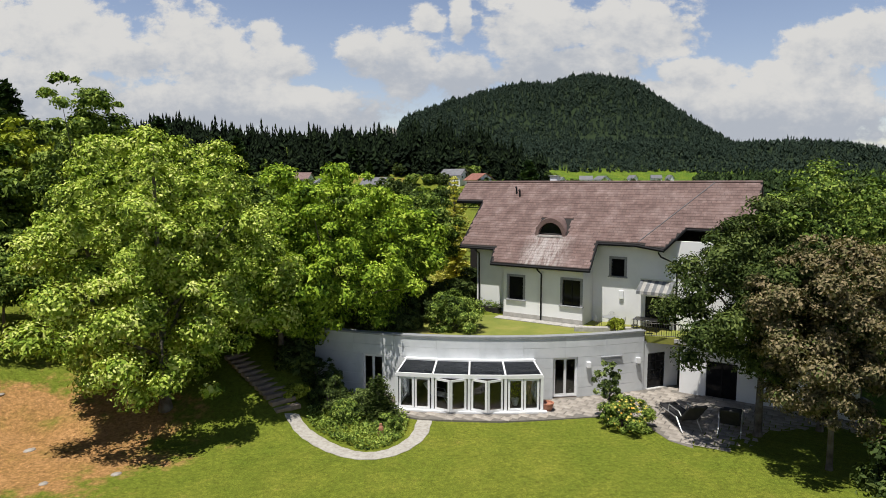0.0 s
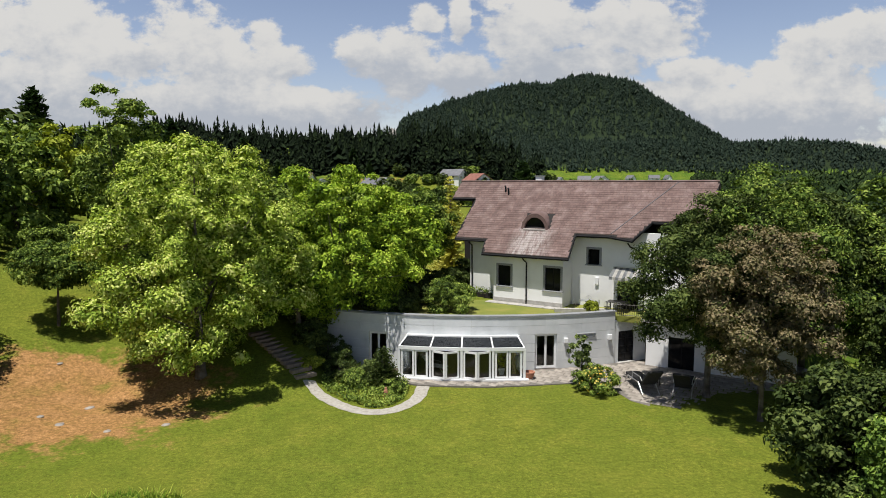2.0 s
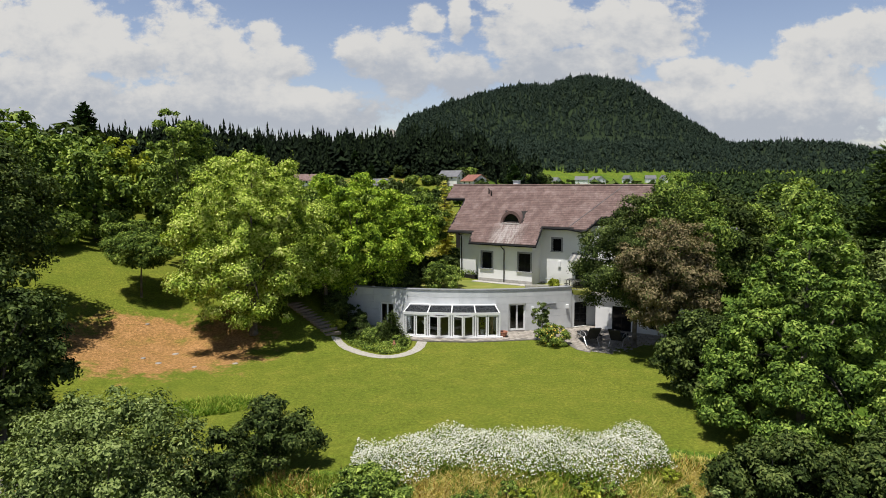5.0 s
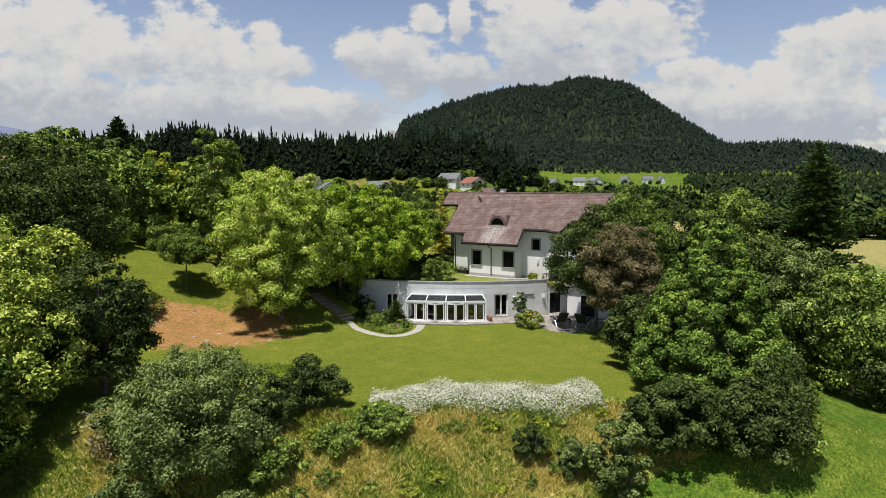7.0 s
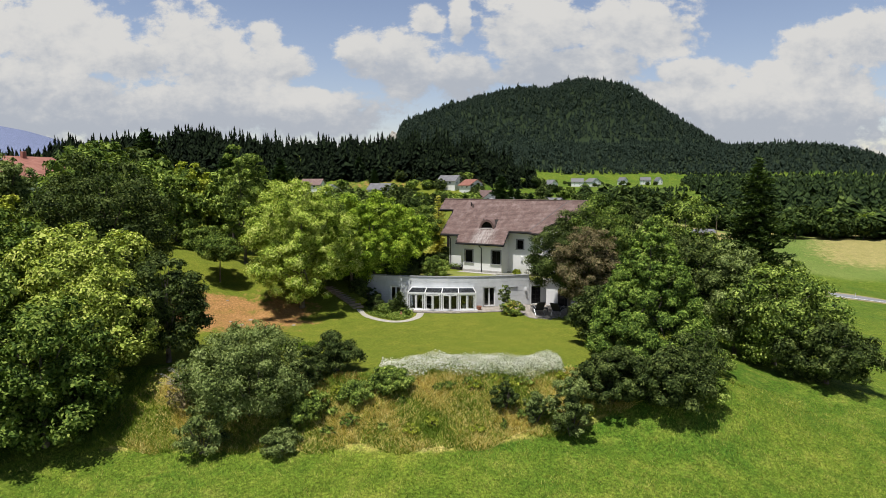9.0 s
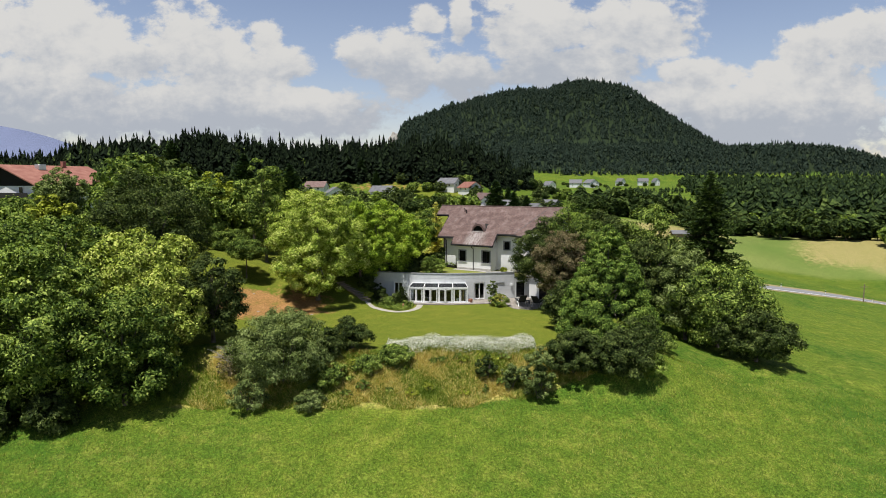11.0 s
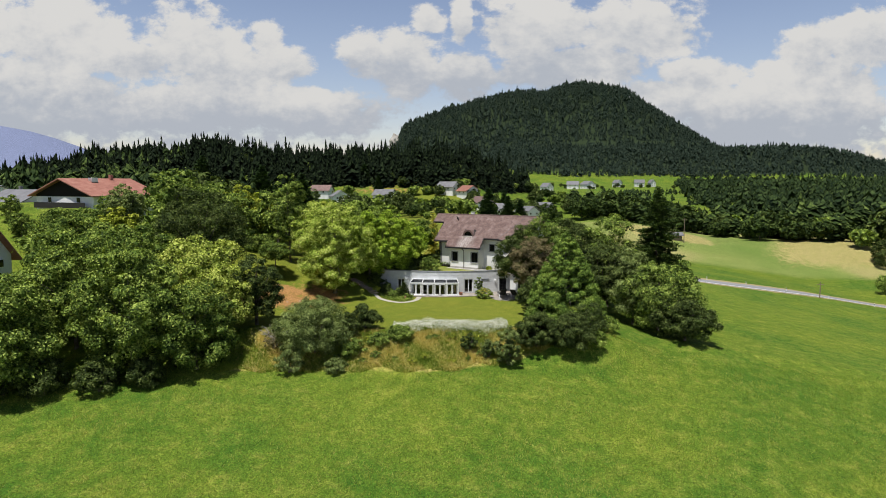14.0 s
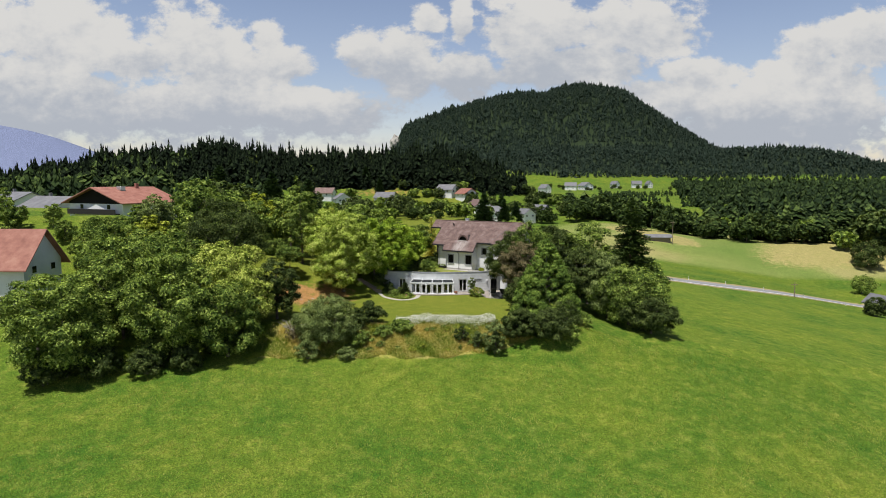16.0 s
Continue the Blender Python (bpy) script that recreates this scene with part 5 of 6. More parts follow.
# things inside the conservatory
def recliner(name, m, label, cloth, frame_mat):
    t = thing(name, m, label, "recliner")
    bm = bmesh.new()
    box(bm, (-.32, -.9, .30), (.32, .25, .38), .02)
    part("seat", bm, cloth, t)
    bm = bmesh.new()
    for v in box(bm, (-.32, 0, 0), (.32, .08, .85), .02).verts:
        v.co = Matrix.Translation((0, .25, .34)) @ Matrix.Rotation(radians(-42), 4, "X") @ v.co
    part("backrest", bm, cloth, t)
    for sx in (-.36, .36):
        bm = bmesh.new()
        tube(bm, [(sx, -.85, .02), (sx, -.6, .34), (sx, .2, .36), (sx, .55, .02)], .022, 6)
        part("leg", bm, frame_mat, t)
        bm = bmesh.new()
        tube(bm, [(sx, -.3, .36), (sx, -.25, .58), (sx, .3, .60), (sx, .45, .5)], .02, 6)
        part("armrest", bm, frame_mat, t)
    return t


recliner("recliner", pose(-0.3, 37.2, 0.14, 0, 0, 60), "white reclining chair behind the glass", WHITE, STEEL)


def pot_bm(r, h):
    bm = bmesh.new()
    prof = [(r * .62, 0), (r * .8, h * .3), (r, h * .72), (r * .96, h * .84), (r * 1.1, h * .88), (r * 1.1, h), (r * .92, h), (r * .86, h * .8)]
    rings = [[bm.verts.new((a * math.cos(k * math.tau / 18), a * math.sin(k * math.tau / 18), z)) for k in range(18)] for a, z in prof]
    for x, y in zip(rings, rings[1:]):
        for k in range(18):
            bm.faces.new((x[k], x[(k + 1) % 18], y[(k + 1) % 18], y[k]))
    bm.faces.new(rings[0][::-1]), bm.faces.new(rings[-1])
    return bm


def potted(name, m, r, h, plant_h, mat, label, seed, pot_mat=TERRACOTTA, blades=60):
    t = thing(name, m, label, "potted plant")
    part("pot", pot_bm(r, h), pot_mat, t)
    rng = np.random.default_rng(seed)
    a, s = rng.uniform(0, math.tau, blades), rng.uniform(.3, 1, blades)
    pos = np.stack([np.cos(a) * s * r * 1.6, np.sin(a) * s * r * 1.6, h + plant_h * rng.uniform(.1, 1, blades)], 1)
    part("leaves", quads("leaves", kites(pos, unit(np.stack([np.cos(a), np.sin(a), .4 + 0 * a], 1) + rng.normal(0, .4, (blades, 3))), max(.18, plant_h * .3), rng, .25), mat), None, t)
    return t


potted("potted_palm", pose(4.25, 36.2, 0.14), .22, .4, 1.2, LEAF_YELLOW, "yellow-leaved palm in a white pot", 51, WHITE)
bm = bmesh.new()
for i in range(5):
    tube(bm, [(0.04 * math.sin(i * 2), 0.03 * math.cos(i), .3 * i), (0.05 * math.cos(i), 0.02, .3 * i + .31)], [.16 - .015 * (i % 2), .13], 9)
sc = new("wood_carving", bpy.data.meshes.new("wood_carving"))
bm.to_mesh(sc.data), bm.free()
sc.data.materials.append(plain("pale_wood", [(.38, .26, .13), (.50, .37, .20)], 4, .6))
sc.matrix_world = pose(5.1, 36.4, 0.14)
tagged(sc, "tall pale carved wooden post behind glass", "ornament")
tr = thing("flower_bowl", pose(6.05, 35.6, 0.02), "round terracotta bowl beside the conservatory", "pot")
part("pot", pot_bm(.36, .5), TERRACOTTA, tr)

# wall lamps and vent on the curved wall
for x in (8.95, 12.3):
    p = arc_pt(x, RW, 2.05)
    lm = thing("wall_lamp", pose(p.x, p.y, p.z), "white box-shaped wall lamp", "lamp", "lamps on the curved wall")
    part("back_plate", boxes(((-.09, -.035, -.12), (.09, .0, .12))), STEEL, lm)
    part("shade", boxes(((-.14, -.26, -.16), (.14, -.03, .2)), bevel=.02), WHITE, lm)
p, q = arc_pt(9.75, RW, 0), arc_pt(11.2, RW, 0)
vt = thing("wall_vent", pose(p.x, p.y, 2.25, 0, 0, math.degrees(math.atan2(q.y - p.y, q.x - p.x))), "long shallow vent under a small hood", "vent")
part("hood", boxes(((0, -.12, .18), (1.5, .02, .23))), CAP, vt)
for i in range(4):
    part("slat", boxes(((.02, -.05, i * .045), (1.48, -.01, i * .045 + .02))), PANEL, vt)


# ---- right wing, terrace and railing ----
WING = pose(14.9, 38.8, 0, 0, 0, TURN)
wing = thing("garden_wing", WING, "white lower wing opening on the stone terrace", "building")
part("wall", wall_box(0, 9.5, 0, 0.3, -0.2, 3.2, [(1.55, 3.3, 0.02, 2.3), (4.9, 6.1, 0.55, 2.2)]), PLASTER, wing, "white plastered wall")
part("end_wall", boxes(((0, 0.3, -0.2), (0.3, 1.6, 3.2))), PLASTER, wing)
part("terrace_slab", boxes(((-0.35, -0.35, 3.2), (9.8, 6.5, 3.48)), bevel=0.02), STONE, wing, "pale terrace slab")
for a, b, c, d in ((1.55, 3.3, 0.02, 2.3), (4.9, 6.1, 0.55, 2.2)):
    window(wing, a, b, c, d, 0, surround=False, mullion=True)
railing = thing("railing", WING, "dark iron balcony railing", "railing")
for zz in (3.58, 4.38):
    part("rail", boxes(((-0.3, -0.28, zz), (9.6, -0.24, zz + .045))), METAL, railing)
bal = bpy.data.meshes.new("baluster")
bm = boxes(((-.012, -.012, 0), (.012, .012, .8)))
bm.to_mesh(bal), bm.free()
bal.materials.append(METAL)
for i in range(70):
    part("baluster", bal, None, railing, "", pose(-0.28 + i * 0.14, -0.26, 3.58))
for zz in (3.62, 4.38):
    bm = bmesh.new()
    tube(bm, [(-2.2, -0.85, zz), (-0.3, -0.26, zz)], .022, 6)
    part("rail", bm, METAL, railing)
for i in range(14):
    part("baluster", bal, None, railing, "", pose(-2.2 + i * .14, -0.85 + i * .0435, 3.58))
# recessed dark grid door between the curved wall and the wing
P0, P1 = Vector((12.75, 39.3, 0)), Vector((15.35, 40.35, 0))
link = thing("door_3", pose(P0.x, P0.y, 0, 0, 0, math.degrees(math.atan2(P1.y - P0.y, P1.x - P0.x))), "dark barred glass door with a white sill", "door", kind="structure")
part("surround", wall_box(0, 2.8, 0, 0.25, -0.2, 3.2, [(0.35, 1.75, 0.05, 2.35)]), PANEL, link)
part("sill", boxes(((0.25, -.2, -.05), (1.85, 0.0, .06))), STONE, link)
df = part("door_frame", boxes(((.35, .08, .05), (.43, .16, 2.35)), ((1.67, .08, .05), (1.75, .16, 2.35)), ((.43, .08, 2.27), (1.67, .16, 2.35)), ((.43, .08, .05), (1.67, .16, .15)), ((1.02, .08, .15), (1.08, .16, 2.27))), DARKFRAME, link)
part("pane", boxes(((.43, .11, .15), (1.67, .125, 2.27))), DARKGLASS, df)
for zz in (0.65, 1.2, 1.75):
    part("glazing_bar", boxes(((.43, .07, zz), (1.67, .10, zz + .04))), DARKFRAME, df)


# terrace furniture on the upper level
def chair(m):
    t = thing("garden_chair", m, "curved metal garden chair on the upper terrace", "chair", "chairs on the upper terrace")
    bm = bmesh.new()
    bmesh.ops.create_cone(bm, cap_ends=True, segments=14, radius1=.24, radius2=.24, depth=.03, matrix=Matrix.Translation((0, 0, .45)))
    part("seat", bm, METAL, t)
    bm = bmesh.new()
    tube(bm, [(-.22, .12, .45), (-.2, .2, .8), (0, .24, .92), (.2, .2, .8), (.22, .12, .45)], .014, 6)
    for x in (-.1, 0, .1):
        tube(bm, [(x, .2, .45), (x, .235, .9)], .009, 5)
    part("backrest", bm, STEEL, t)
    for x, y in ((-.2, -.16), (.2, -.16), (-.18, .18), (.18, .18)):
        bm = bmesh.new()
        tube(bm, [(x * .8, y * .8, .44), (x * 1.15, y * 1.15, 0)], .012, 6)
        part("leg", bm, METAL, t)
    return t


UT = 3.53
tb = thing("garden_table", pose(11.2, 41.6, UT), "round metal garden table on the upper terrace", "table")
bm = bmesh.new()
bmesh.ops.create_cone(bm, cap_ends=True, segments=24, radius1=.55, radius2=.55, depth=.03, matrix=Matrix.Translation((0, 0, .73)))
part("tabletop", bm, STEEL, tb)
for k in range(3):
    a = k * math.tau / 3
    bm = bmesh.new()
    tube(bm, [(0, 0, .72), (.1 * math.cos(a), .1 * math.sin(a), .35), (.42 * math.cos(a), .42 * math.sin(a), 0)], .016, 6)
    part("leg", bm, METAL, tb)
for a in (20, 140, 260):
    chair(pose(11.2 + .85 * math.sin(radians(a)), 41.6 + .85 * math.cos(radians(a)), UT, 0, 0, -a))
tb = thing("dining_table", pose(13.4, 40.9, UT, 0, 0, TURN), "dark square garden table on the upper terrace", "table")
part("tabletop", boxes(((-.8, -.5, .7), (.8, .5, .75)), bevel=.01), METAL, tb)
for x in (-.72, .72):
    for y in (-.42, .42):
        part("leg", boxes(((x - .03, y - .03, 0), (x + .03, y + .03, .7))), METAL, tb)
for x in (-.45, .45):
    chair(pose(13.4 + .85 * x - .55, 40.9 - .53 * x - .75, UT, 0, 0, TURN + 180))
pw = thing("planter_wall", pose(8.6, 40.55, 3.5, 0, 0, -4), "low pale stone planter wall on the terrace", "planter")
part("wall", boxes(((0, 0, 0), (4.1, .35, .32)), bevel=.02), STONE, pw)
part("soil", boxes(((.1, .36, 0), (4.0, .9, .2))), plain("soil", [(.05, .035, .025), (.09, .065, .045)], 6, .95), pw)
shrub("grass_clump", 11.3, 40.4, 4.45, .55, LEAF_YELLOW, "bright yellow-green clump in the planter", 81, count=900, leaf=.22, lobes=8, z=3.75)
for i, (x, y) in enumerate(((2.9, 47.2), (3.5, 46.8), (4.0, 46.3))):
    bx = thing("planter_box", pose(x, y, 3.5, 0, 0, TURN), "dark planter box with green plants by the wall", "planter", "planters by the wall")
    part("box", boxes(((-.3, -.22, 0), (.3, .22, .45)), bevel=.02), DARKWOOD, bx)
    rng = np.random.default_rng(90 + i)
    pos = rng.normal(0, 1, (120, 3)) * [.2, .16, .14] + [0, 0, .62]
    part("greenery", quads("plants", kites(pos, unit(rng.normal(size=(120, 3)) + [0, 0, .6]), .16, rng), LEAF_MID), None, bx)
bm = bmesh.new()
for i in range(7):
    u = -0.3 + i * 1.0
    box(bm, (u, -0.95, 3.52), (u + .97, -0.1, 3.57), .01)
wk = new("house_walk", bpy.data.meshes.new("house_walk"))
bm.to_mesh(wk.data), bm.free()
wk.data.materials.append(STONE)
wk.matrix_world = HOUSE
tagged(wk, "pale slabs along the house wall", "pavement", kind="structure")

# ---- lower garden ----
def curve_pts(ctrl, n):
    """Points along a smooth curve through the control points."""
    c = [Vector(p) for p in ctrl]
    c = [c[0] * 2 - c[1]] + c + [c[-1] * 2 - c[-2]]
    out = []
    for i in range(1, len(c) - 2):
        for k in range(n):
            t = k / n
            a, b, d, e = c[i - 1], c[i], c[i + 1], c[i + 2]
            out.append(0.5 * ((2 * b) + (d - a) * t + (2 * a - 5 * b + 4 * d - e) * t * t + (3 * b - a - 3 * d + e) * t ** 3))
    out.append(c[-2])
    return out


def ribbon(name, ctrl, w, mat, lift=0.035, n=8, thick=0.15):
    pts = curve_pts([(*p, 0) for p in ctrl], n)
    bm = bmesh.new()
    rows = []
    for i, p in enumerate(pts):
        d = (pts[min(i + 1, len(pts) - 1)] - pts[max(0, i - 1)]).normalized()
        s = Vector((-d.y, d.x, 0))
        row = []
        for q in (-1, -.5, 0, .5, 1):
            c = p + s * q * w * (0.5 + 0.03 * math.sin(i * 1.7 + q))
            row.append(bm.verts.new((c.x, c.y, gz(c.x, c.y) + lift - (0.01 if abs(q) == 1 else 0))))
        rows.append(row)
    for a, b in zip(rows, rows[1:]):
        for k in range(4):
            bm.faces.new((a[k], a[k + 1], b[k + 1], b[k]))
    ex = bmesh.ops.extrude_face_region(bm, geom=list(bm.faces))
    for e in ex["geom"]:
        if isinstance(e, bmesh.types.BMVert):
            e.co.z -= thick
    bmesh.ops.recalc_face_normals(bm, faces=bm.faces)
    ob = new(name, bpy.data.meshes.new(name))
    bm.to_mesh(ob.data), bm.free()
    ob.data.materials.append(mat)
    return ob


tagged(ribbon("path", [(-8.4, 33.9), (-7.2, 32.3), (-5.6, 30.6), (-4.0, 29.75), (-2.5, 30.2), (-1.35, 32.0), (-1.0, 34.6)], 0.85, GRAVEL), "curving pale gravel path round the planting bed", "path", kind="structure")
STEPSTONE = plain("step_stone", [(.20, .15, .11), (.30, .23, .175), (.38, .31, .25)], 3, .9, bump=.4, island=.3)
stairs = thing("garden_steps", pose(0, 0, 0), "rustic steps climbing the shady slope", "steps", kind="structure")
NS = 12
for i in range(NS):
    f = i / (NS - 1)
    x, y = -8.7 - 4.1 * f, 34.2 + 4.2 * f
    part("tread", boxes(((-.75, -.22, -.25), (.75, .22, .0)), bevel=.025), STEPSTONE, stairs, "", pose(x, y, max(gz(x, y), .02) + .10, 0, 0, 42 + 4 * math.sin(i * 2.1)))


def stuff_leaves(name, pos, nrm, size, mat, label, seed, aspect=.4, fold=.15, category="plants"):
    rng = np.random.default_rng(seed)
    me = quads(name, kites(np.asarray(pos), unit(np.asarray(nrm)), size, rng, aspect, fold), mat)
    return tagged(new(name, me), label, category, kind="stuff")


def in_poly(px, py, poly):
    c = np.zeros(len(px), bool)
    for (x0, y0), (x1, y1) in zip(poly, poly[1:] + poly[:1]):
        k = (y0 > py) != (y1 > py)
        c ^= k & (px < (x1 - x0) * (py - y0) / (y1 - y0 + 1e-12) + x0)
    return c


BED = [(-7.6, 34.0), (-6.6, 32.5), (-5.2, 31.1), (-4.0, 30.3), (-2.9, 30.7), (-2.0, 32.2), (-1.9, 34.6), (-3.2, 36.2), (-5.0, 37.8), (-8.2, 39.4)]
rng = np.random.default_rng(101)
x, y = rng.uniform(-8.3, -1.7, 9000), rng.uniform(30.2, 39.5, 9000)
k = in_poly(x, y, BED)
x, y = x[k], y[k]
hump = 0.28 + 0.22 * np.sin(x * 2.1) * np.sin(y * 1.7)
pos = np.stack([x, y, height(x, y) + hump * rng.uniform(0.2, 1.2, len(x))], 1)
stuff_leaves("ground_cover", pos, rng.normal(size=pos.shape) * .6 + [0, 0, .8], .20, LEAF_MID, "dense low green planting in the bed", 102)
for i, (x, y, top, r, mt, lb) in enumerate([(-6.6, 36.0, 1.9, 1.2, LEAF_DARK, "dark green bed shrub"), (-7.4, 37.6, 2.5, 1.3, LEAF_DARK, "dark shrub beside the curved wall"), (-5.4, 34.5, 1.1, .9, LEAF_MID, "low rounded bed shrub"),
                                          (-4.6, 35.4, 1.5, .8, LEAF_OLIVE, "low brownish juniper shrub"), (-3.0, 33.0, .8, .8, LEAF_MID, "low shrub at the bed's edge"), (-8.6, 35.6, 1.6, .8, LEAF_YELLOW, "yellowish shrub beside the steps")]):
    shrub("bed_shrub", x, y, top, r, mt, lb, 110 + i, count=2200, leaf=.18, lobes=16)
spruce("dwarf_conifer", -3.6, 34.0, 2.7, 1.05, "small bushy conifer in the planting bed", 120, tiers=26, mat=LEAF_DARK, leaf=.22)
orn = new("garden_ornament", bpy.data.meshes.new("garden_ornament"))
bm = bmesh.new()
tube(bm, [(0, 0, 0), (0, 0, .2), (.02, 0, .42), (.01, 0, .5), (0, 0, .62)], [.17, .2, .13, .08, .07], 9)
bm.to_mesh(orn.data), bm.free()
orn.data.materials.append(TERRACOTTA)
orn.matrix_world = pose(-3.3, 32.3, gz(-3.3, 32.3))
tagged(orn, "small reddish clay ornament in the planting", "ornament")

# paved terrace
PATIO = [(-2.7, 34.9), (-1.2, 34.2), (1.0, 34.0), (3.2, 33.85), (5.6, 34.1), (8.9, 34.6), (11.0, 33.6), (11.6, 31.2), (12.6, 30.1), (14.6, 29.6), (18.5, 29.8), (23.5, 33.0), (19.5, 37.0), (15.0, 38.7), (15.2, 40.1), (12.9, 39.2), (8.8, 38.0), (6.1, 37.4), (6.0, 35.3), (3.2, 35.05), (0.0, 35.25), (-2.9, 35.9)]
bm = bmesh.new()
extrude_poly(bm, PATIO, -0.2, 0.05)
pat = new("terrace", bpy.data.meshes.new("terrace"))
bm.to_mesh(pat.data), bm.free()
pat.data.materials.append(plain("joint_sand", [(.13, .12, .10), (.20, .18, .16)], 5, .95))
tagged(pat, "stone-paved garden terrace", "terrace", kind="structure")

# rose bush and loungers
shrub("rose_bush", 9.9, 33.0, 1.75, 1.35, LEAF_MID, "green rose bush dotted with yellow flowers", 130, count=3500, leaf=.17, lobes=18)
rng = np.random.default_rng(131)
d = unit(rng.normal(size=(120, 3)) + [0, -.5, .5])
stuff_leaves("roses", np.array([9.9, 33.0, .85]) + d * [1.3, 1.3, .85] * rng.uniform(.85, 1.05, (120, 1)), d + [0, 0, .3], .13, LEAF_ROSE, "yellow rose blossoms on the bush", 132, .9)
tree("lilac_tree", 9.2, 34.0, 3.4, .9, LEAF_OLIVE, "slender pale shrub standing above the roses", 133, bottom=1.2, count=700, leaf=.22, trunk=.04, lobes=12)
for x, y, a in ((13.0, 33.2, 6), (15.3, 32.5, -28)):
    lg = recliner("sun_lounger", pose(x, y, 0.08, 0, 0, 180 + a) @ Matrix.Diagonal((1.5, 2.0, 1.75, 1)), "black sun lounger with pale metal frame", CLOTH, STEEL)
st = thing("side_table", pose(14.1, 34.3, .08), "low dark side table between the loungers", "table")
part("tabletop", boxes(((-.28, -.28, .4), (.28, .28, .44)), bevel=.01), CLOTH, st)
for x in (-.22, .22):
    for y in (-.22, .22):
        part("leg", boxes(((x - .02, y - .02, 0), (x + .02, y + .02, .4))), METAL, st)

# stones on the dry patch
rs = random.Random(5)
for x, y, r in ((-20.4, 30.0, .27), (-22.0, 28.0, .2), (-20.6, 27.4, .25), (-17.6, 26.6, .2), (-14.9, 27.6, .24), (-24.2, 33.6, .2)):
    bm = bmesh.new()
    bmesh.ops.create_icosphere(bm, subdivisions=2, radius=r)
    for v in bm.verts:
        v.co *= 1 + .25 * noise.noise(v.co * 3 + Vector((x, y, 0)))
        v.co.z *= .32
    ob = new("flat_stone", bpy.data.meshes.new("flat_stone"))
    bm.to_mesh(ob.data), bm.free()
    ob.data.materials.append(PAVER)
    ob.matrix_world = pose(x, y, gz(x, y) + .0)
    tagged(ob, "flat pale stone set in the dry ground", "stone", "stones in the dry ground")

# ---- bank: white flowers, tall dry grass, weeds ----
def edge_y(x):
    return 11.0 + 1.2 * np.sin(x * 0.21) + 0.6 * np.sin(x * 0.53 + 1)


rng = np.random.default_rng(140)
n = 34000
x = rng.uniform(-3.6, 11.8, n)
y = edge_y(x) + rng.uniform(-2.8, 1.7, n) + .5 * np.sin(x * 1.3)
keep = rng.random(n) < np.clip(1.1 - np.abs(y - edge_y(x) + .4) / 2.6, 0, 1)
x, y = x[keep], y[keep]
top = .40 + .16 * np.sin(x * 1.9) * np.sin(y * 1.5) + rng.uniform(-.15, .3, len(x))
pos = np.stack([x, y, height(x, y) + top], 1)
stuff_leaves("white_flowers", pos, rng.normal(size=pos.shape) * .5 + [0, -.2, .9], .085, LEAF_WHITE, "dense drift of small white flowers along the lawn", 141, .85, .05, "flowers")
pos2 = np.stack([x, y, height(x, y) + top * rng.uniform(.1, .9, len(x))], 1)
stuff_leaves("flower_stems", pos2, rng.normal(size=pos.shape) + [0, -.3, 0], .34, LEAF_GRASS, "green stems under the white flowers", 142, .22)


def tufts(name, n, x0, x1, y0, y1, test, h0, h1, mat, label, seed, lean=.35, width=.05):
    """Upright blades of grass, each one narrow quad."""
    rng = np.random.default_rng(seed)
    x, y = rng.uniform(x0, x1, n), rng.uniform(y0, y1, n)
    k = test(x, y, rng)
    x, y = x[k], y[k]
    m = len(x)
    z = height(x, y)
    a = rng.uniform(0, math.tau, m)
    h = rng.uniform(h0, h1, m)
    s = np.stack([np.cos(a), np.sin(a), 0 * a], 1) * (width * rng.uniform(.6, 1.6, m))[:, None]
    root = np.stack([x, y, z - .05], 1)
    tip = root + np.stack([rng.normal(0, lean, m) * h, rng.normal(0, lean, m) * h, h], 1)
    v = np.stack([root - s, root + s, tip + s * .25, tip - s * .25], 1)
    return tagged(new(name, quads(name, v, mat)), label, "grass", kind="stuff")


def foot_y(x):
    return 1.4 + .36 * np.maximum(x - 2, 0)


def on_bank(x, y, rng):
    e = edge_y(x)
    return (y < e - .5) & (y > foot_y(x) + .5 * np.sin(x * 1.1))


def patches(x, y, f, o):
    return np.sin(x * f + o) * np.sin(y * f * 1.3 + o * 2) + .5 * np.sin(x * f * 2.3 + y * f * 1.9)


tufts("dry_grass", 170000, -21, 26, 0, 11, lambda x, y, r: on_bank(x, y, r) & (patches(x, y, .55, 1) + r.normal(0, .6, len(x)) > .25), .16, .48, LEAF_DRY, "tall straw-coloured grass on the bank", 150, .8, .024)
tufts("bank_grass", 130000, -24, 30, 0, 11, lambda x, y, r: on_bank(x, y, r) & (patches(x, y, .55, 1) + r.normal(0, .6, len(x)) < .45), .12, .42, LEAF_GRASS, "tall green weeds on the bank", 151, .6, .035)
tufts("lawn_weeds", 9000, -17.5, -10.5, 15.6, 20.5, lambda x, y, r: ((x + 13.8) / 3.4) ** 2 + ((y - 18 - .25 * (x + 14)) / 1.5) ** 2 < 1, .12, .35, LEAF_MEADOW, "uncut round patch of weeds in the lawn", 153, .8, .04)
def on_meadow(x, y, rng):
    return (y < foot_y(x) + .4) | ((x > 27) & (y < 9)) & (y < 12)


def swell(x, y):
    return .5 * np.sin(x * .31 + 1.2 * np.sin(y * .17)) * np.sin(y * .42 + np.sin(x * .23)) + .35 * np.sin(x * .9 + y * .5) * np.sin(y * 1.1 - x * .3) + .25 * np.sin(x * 2.1 - y * 1.3)


